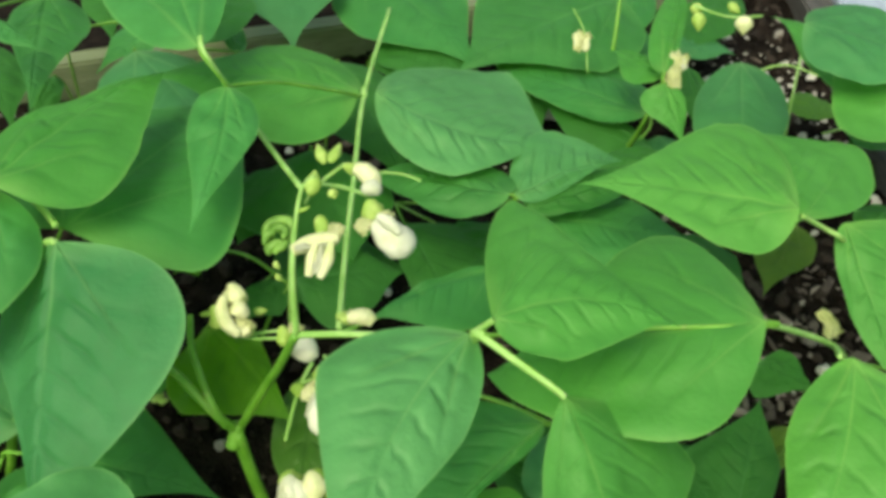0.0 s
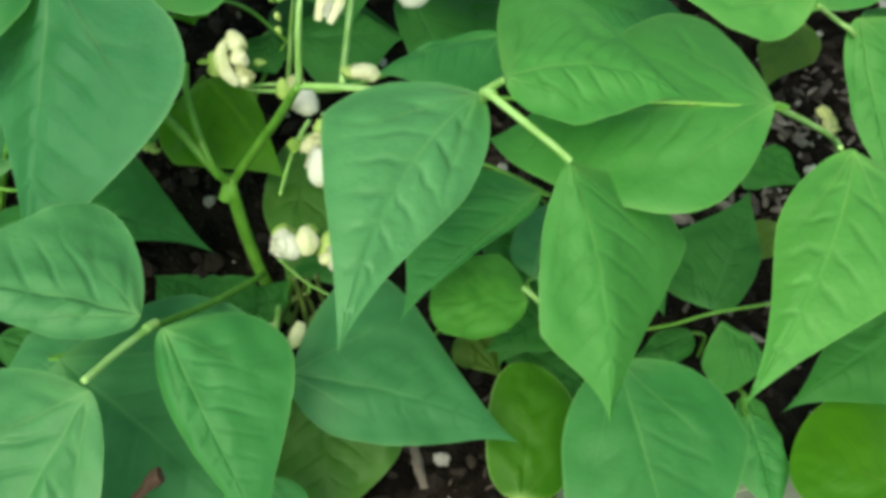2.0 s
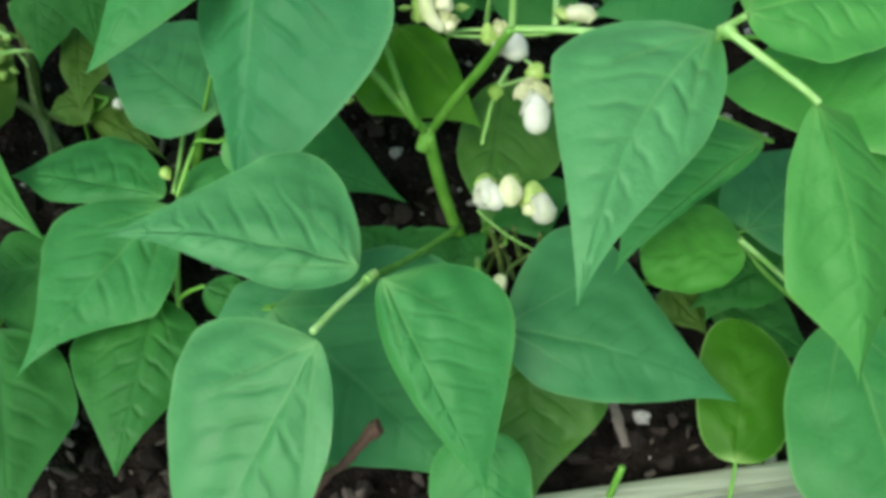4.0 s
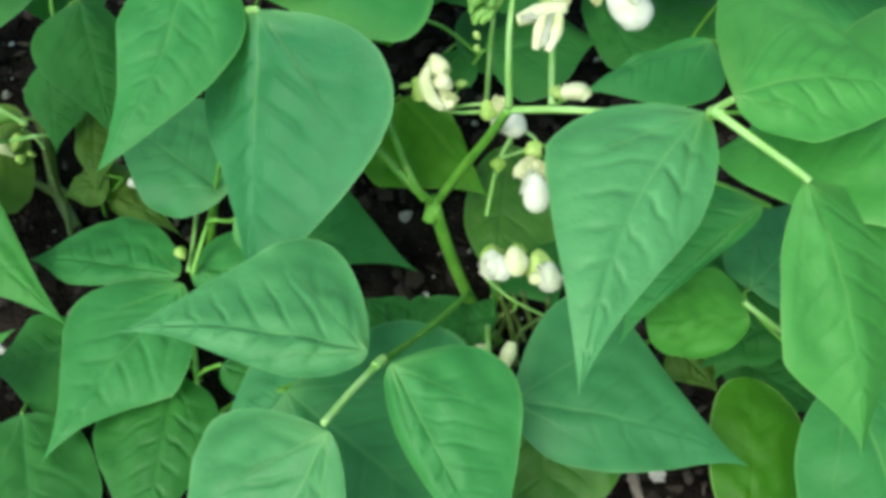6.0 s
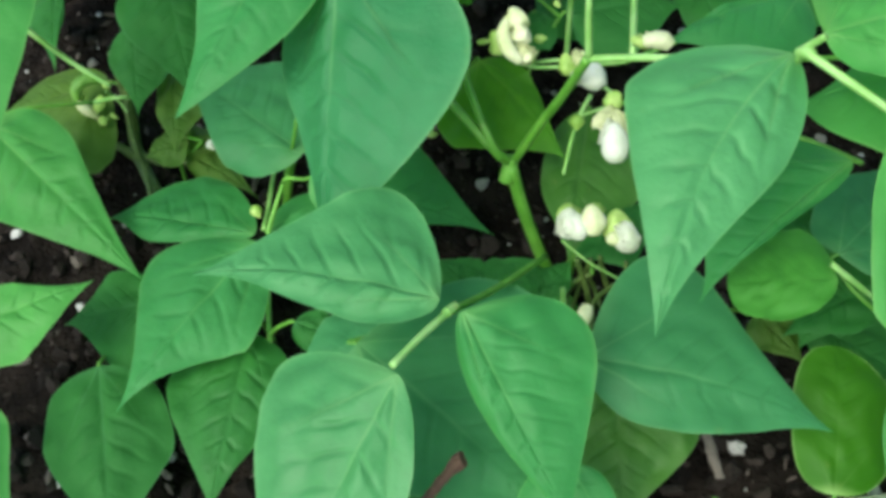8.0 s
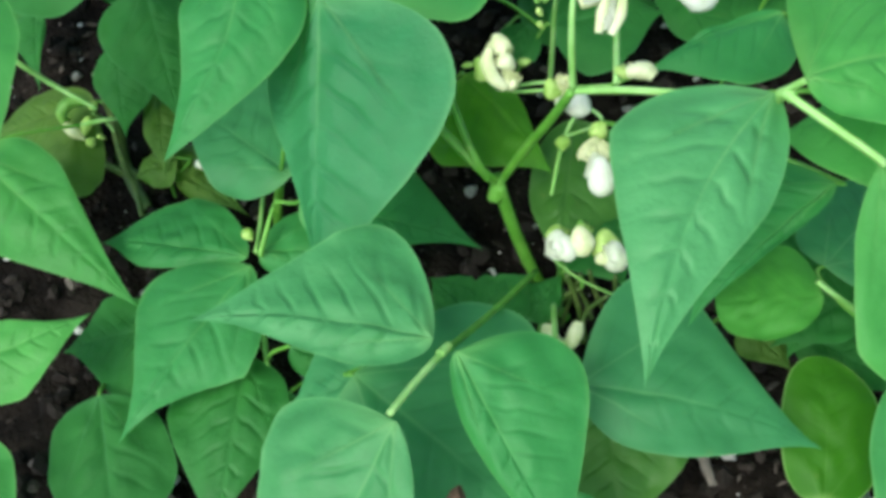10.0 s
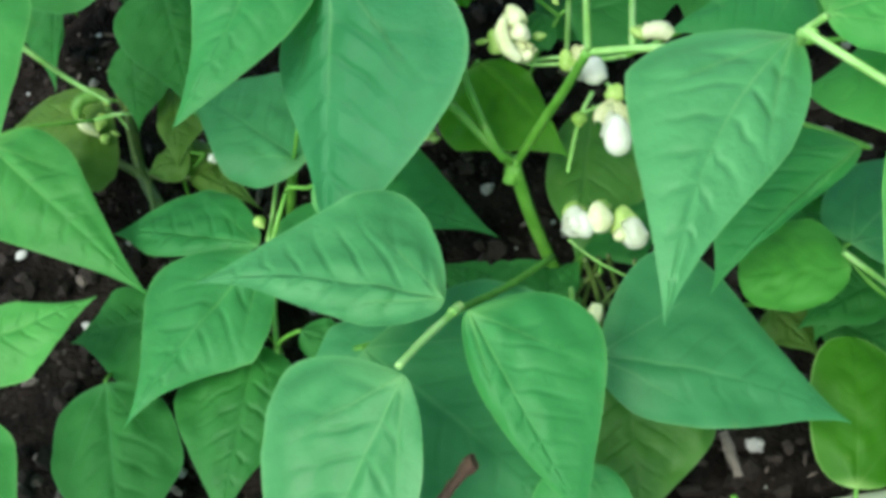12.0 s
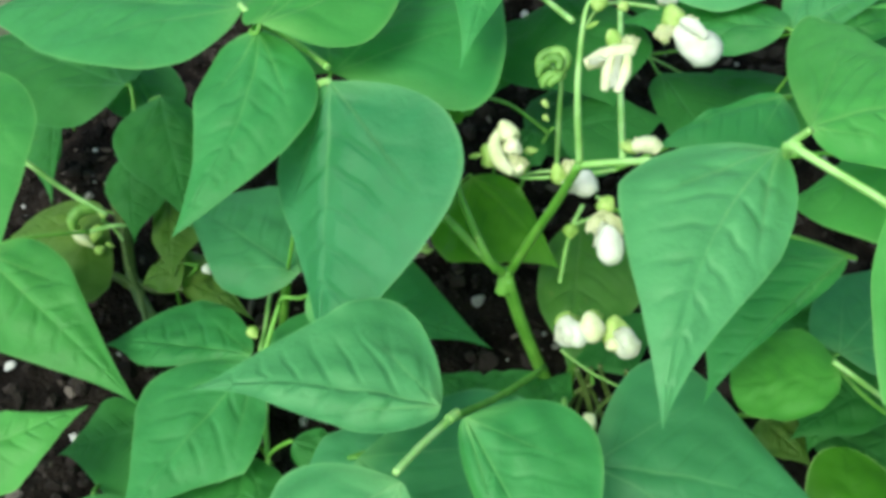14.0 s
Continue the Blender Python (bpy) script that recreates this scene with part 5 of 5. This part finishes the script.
flower(end_bean, (0.2812, -0.0372, 0.0890), (0.2832, -0.0398, 0.0868), 0.0016, CREAM, 18,
       ("frill", ((0.2815, -0.0375, 0.0892), (0.2866, -0.0478, 0.0812)), 0.0058, CREAM),
       ("frill", ((0.2825, -0.0385, 0.0882), (0.2890, -0.0462, 0.0806)), 0.0045, CREAM))
flower(back_bean, (0.2737, 0.1457, 0.1152), (0.271, 0.1405, 0.1088), 0.0051, CREAM, 19,
       ("frill", ((0.2682, 0.136, 0.1073), (0.2753, 0.1446, 0.1187)), 0.0070, CREAM),
       ("frill", ((0.2677, 0.1315, 0.1176), (0.2641, 0.124, 0.1084)), 0.0057, CREAM),
       ("round", ((0.2757, 0.1427, 0.1169), (0.2768, 0.1372, 0.1111)), 0.0031, WHITE))
flower(back_bean, (0.2393, 0.209, 0.0977), (0.2352, 0.2051, 0.0923), 0.0047, CREAM, 20,
       ("frill", ((0.2321, 0.1968, 0.0914), (0.2393, 0.2033, 0.1006)), 0.0054, CREAM),
       ("round", ((0.234, 0.2042, 0.0989), (0.2347, 0.1969, 0.0911)), 0.0029, CREAM),
       ("round", ((0.2402, 0.2006, 0.0986), (0.2376, 0.1947, 0.0914)), 0.0029, CREAM))
bud(back_bean, (0.3062, 0.1964, 0.1203), (0.3047, 0.1908, 0.1137), 0.0046, BUD, 21)
bud(back_bean, (0.3029, 0.1846, 0.1204), (0.3011, 0.1771, 0.1116), 0.0053, BUD, 22)
bud(back_bean, (0.324, 0.1905, 0.1224), (0.3301, 0.1846, 0.1176), 0.0046, BUD, 23)
bud(back_bean, (0.3273, 0.1742, 0.1223), (0.3252, 0.1669, 0.1137), 0.0065, CREAM, 24)
bud(end_bean, (0.3826, 0.0041, 0.0889), (0.3855, -0.0053, 0.0811), 0.0060, BUD, 25)
bud(end_bean, (0.3878, 0.0004, 0.0875), (0.3883, -0.0051, 0.0825), 0.0042, CREAM, 26)
bud(end_bean, (0.3184, -0.079, 0.0729), (0.3174, -0.0849, 0.0671), 0.0028, CREAM, 27)
bud(edge_bean, (-0.1929, 0.0328, 0.0483), (-0.1839, 0.0284, 0.0393), 0.0036, CREAM, 28)
flower(edge_bean, (-0.1932, 0.0361, 0.0458), (-0.1917, 0.0387, 0.0478), 0.0028, BUD, 29,
       ("curl", ((-0.1930, 0.0346, 0.0473), (-0.1925, 0.0374, 0.0516), (-0.1894, 0.0406, 0.0535), (-0.1852, 0.0422, 0.0532), (-0.1821, 0.0425, 0.0504)), 0.0032, GREENBUD))
bud(edge_bean, (-0.1811, 0.0377, 0.0463), (-0.1856, 0.0300, 0.0403), 0.0036, BUD, 30)
bud(edge_bean, (-0.1842, 0.0268, 0.0377), (-0.1797, 0.0298, 0.0387), 0.0036, BUD, 31)
bud(edge_bean, (-0.1809, 0.0412, 0.0484), (-0.1764, 0.0437, 0.0491), 0.0030, BUD, 32)
bud(edge_bean, (-0.1793, 0.0317, 0.0391), (-0.1754, 0.0307, 0.0362), 0.0016, BUD, 33)
stalk(edge_bean, "stem", ((-0.1750, 0.0548, 0.0579), (-0.1742, 0.0493, 0.0417), (-0.1742, 0.0438, 0.0267), (-0.1758, 0.0347, 0.0064), (-0.1655, 0.0125, 0.0)), 0.0026, 0.0033, WOODY)
stalk(edge_bean, "branch", ((-0.2069, 0.0357, 0.0218), (-0.1952, 0.0384, 0.0187), (-0.1838, 0.0364, 0.0085), (-0.1779, 0.0360, -0.0001)), 0.0013, 0.0019, WOODY)
stalk(edge_bean, "branch", ((-0.1756, 0.0355, 0.0072), (-0.1648, 0.0296, 0.0030), (-0.1497, 0.0292, 0.0027), (-0.1389, 0.0329, 0.0083)), 0.0018, 0.0014, WOODY)
bud(left_bean, (-0.1277, 0.0062, 0.0412), (-0.1252, 0.0020, 0.0382), 0.0031, WHITE, 34)
bud(left_bean, (-0.1011, -0.0465, 0.0536), (-0.0983, -0.0512, 0.0504), 0.0032, BUD, 35)
bud(middle_bean, (-0.0267, -0.0191, 0.0591), (-0.0201, -0.0173, 0.0609), 0.0024, BUD, 36)
bud(middle_bean, (-0.0235, -0.0206, 0.0598), (-0.0184, -0.0203, 0.0602), 0.0021, BUD, 37)
flower(middle_bean, (0.0064, -0.0398, 0.1345), (0.0098, -0.0462, 0.1279), 0.0046, BUD, 38,
       ("lump", ((0.0120, -0.0409, 0.1360), (0.0174, -0.0374, 0.1410)), 0.0056, CREAM),
       ("lump", ((0.0129, -0.0455, 0.1342), (0.0193, -0.0431, 0.1365)), 0.0054, CREAM),
       ("lump", ((0.0135, -0.0501, 0.1282), (0.0202, -0.0484, 0.1298)), 0.0046, CREAM),
       ("curl", ((0.0115, -0.0413, 0.1400), (0.0098, -0.0455, 0.1371), (0.0114, -0.0496, 0.1330), (0.0156, -0.0520, 0.1291)), 0.0030, CREAM),
       ("frill", ((0.0154, -0.0470, 0.1340), (0.0209, -0.0511, 0.1299)), 0.0032, CREAM))
bud(middle_bean, (0.0218, -0.0358, 0.1246), (0.0274, -0.0367, 0.1254), 0.0024, BUD, 39)
bud(middle_bean, (0.0198, -0.0434, 0.1268), (0.0205, -0.0478, 0.1232), 0.0023, BUD, 40)
bud(middle_bean, (0.0005, -0.0292, 0.1194), (0.0067, -0.0299, 0.1206), 0.0016, BUD, 41)
flower(middle_bean, (0.045, -0.0782, 0.207), (0.0476, -0.086, 0.201), 0.0036, BUD, 42,
       ("curl", ((0.05, -0.0908, 0.2077), (0.0459, -0.0906, 0.2068), (0.0408, -0.0903, 0.2057), (0.0353, -0.0906, 0.2038)), 0.0029, CREAM),
       ("frill", ((0.0479, -0.0936, 0.2076), (0.0363, -0.0913, 0.2064)), 0.0024, WHITE),
       ("frill", ((0.0477, -0.0883, 0.2026), (0.0505, -0.0836, 0.2074)), 0.0031, CREAM),
       ("curl", ((0.0426, -0.0938, 0.2083), (0.0408, -0.0967, 0.2053), (0.0392, -0.1008, 0.2014)), 0.0019, CREAM),
       ("curl", ((0.0472, -0.0943, 0.2088), (0.0457, -0.098, 0.2052), (0.0425, -0.1018, 0.2011)), 0.0020, CREAM),
       ("frill", ((0.0445, -0.095, 0.2092), (0.0412, -0.1015, 0.2028)), 0.0018, WHITE))
flower(middle_bean, (0.0597, -0.0890, 0.2207), (0.0618, -0.0938, 0.2153), 0.0042, BUD, 43,
       ("frill", ((0.0607, -0.0943, 0.2177), (0.0550, -0.0969, 0.2151)), 0.0036, CREAM),
       ("frill", ((0.0622, -0.0936, 0.2188), (0.0660, -0.0963, 0.2179)), 0.0036, CREAM),
       ("round", ((0.0600, -0.0950, 0.2168), (0.0708, -0.1050, 0.2108)), 0.0069, WHITE),
       ("curl", ((0.0612, -0.0975, 0.2205), (0.0640, -0.1000, 0.2200), (0.0672, -0.1030, 0.2176)), 0.0022, WHITE))
flower(middle_bean, (0.0554, -0.0611, 0.2134), (0.0608, -0.0638, 0.2126), 0.0030, BUD, 44,
       ("curl", ((0.0583, -0.0667, 0.216), (0.0612, -0.0683, 0.2155), (0.0635, -0.071, 0.2139), (0.0625, -0.0745, 0.2106)), 0.0035, CREAM),
       ("round", ((0.0632, -0.0743, 0.2169), (0.0622, -0.0783, 0.2131)), 0.0040, WHITE))
bud(middle_bean, (0.0498, -0.0564, 0.211), (0.0483, -0.0473, 0.213), 0.0025, BUD, 45)
bud(middle_bean, (0.0516, -0.0574, 0.212), (0.0563, -0.048, 0.213), 0.0023, BUD, 46)
bud(middle_bean, (0.0439, -0.064, 0.204), (0.0468, -0.0539, 0.207), 0.0034, BUD, 47)
bud(middle_bean, (0.0501, -0.0691, 0.21), (0.0515, -0.0719, 0.208), 0.0023, BUD, 48)
bud(middle_bean, (0.0386, -0.0724, 0.2041), (0.0433, -0.0718, 0.2059), 0.0011, BUD, 49)
flower(middle_bean, (0.0296, -0.0366, 0.1614), (0.0307, -0.0403, 0.1586), 0.0025, GREENBUD, 50,
       ("curl", ((0.03, -0.0339, 0.159), (0.0292, -0.0308, 0.1614), (0.0311, -0.0288, 0.1636), (0.0349, -0.0287, 0.1648), (0.0384, -0.03, 0.1647), (0.0391, -0.0327, 0.1626), (0.0372, -0.0345, 0.1605), (0.0344, -0.0348, 0.1594)), 0.0021, GREENBUD),
       ("curl", ((0.0311, -0.0357, 0.1627), (0.0324, -0.0337, 0.1647), (0.0349, -0.0337, 0.1654), (0.0363, -0.0352, 0.1645), (0.0353, -0.0369, 0.1628)), 0.0019, GREENBUD),
       ("curl", ((0.0282, -0.0377, 0.161), (0.0289, -0.0357, 0.1629), (0.0307, -0.0348, 0.1641), (0.0326, -0.0356, 0.164)), 0.0018, GREENBUD),
       ("curl", ((0.0288, -0.0411, 0.1589), (0.0305, -0.0392, 0.161), (0.0327, -0.0385, 0.1622), (0.0346, -0.0395, 0.1619)), 0.0018, GREENBUD),
       ("curl", ((0.0314, -0.0416, 0.1592), (0.0328, -0.0404, 0.1606), (0.0349, -0.0402, 0.1614), (0.0363, -0.0389, 0.1628)), 0.0016, GREENBUD))

# ---- twigs on the soil ----
def twig(points, thick, label, material=DRY, knob=1.0):
    mesh = bpy.data.meshes.new("twig")
    bm = tube(points, [thick * (knob if k < 2 else 1 - 0.06 * k) for k in range(len(points))], 9)
    for v in bm.verts:
        v.co += Vector((noise.noise(v.co * 400), noise.noise(v.co * 400 + Vector((3, 1, 2))), 0)) * thick * 0.5
    bm.to_mesh(mesh)
    bm.free()
    mesh.materials.append(material)
    return tagged(new("twig", mesh), label, "twig", "dry twigs on the soil")


twig(((-0.0171, -0.194, 0.098), (-0.0193, -0.1945, 0.097), (-0.0234, -0.1983, 0.095), (-0.0286, -0.2022, 0.091), (-0.0344, -0.2049, 0.088), (-0.0402, -0.2098, 0.082)), 0.0019, "dry brown bent twig with a knob, caught among the lower leaves", RUSTY, 1.4)
twig(((0.0801, -0.1489, 0.006), (0.0805, -0.1594, 0.007), (0.0817, -0.1674, 0.005)), 0.0022, "dry grey-brown twig lying on dark soil")
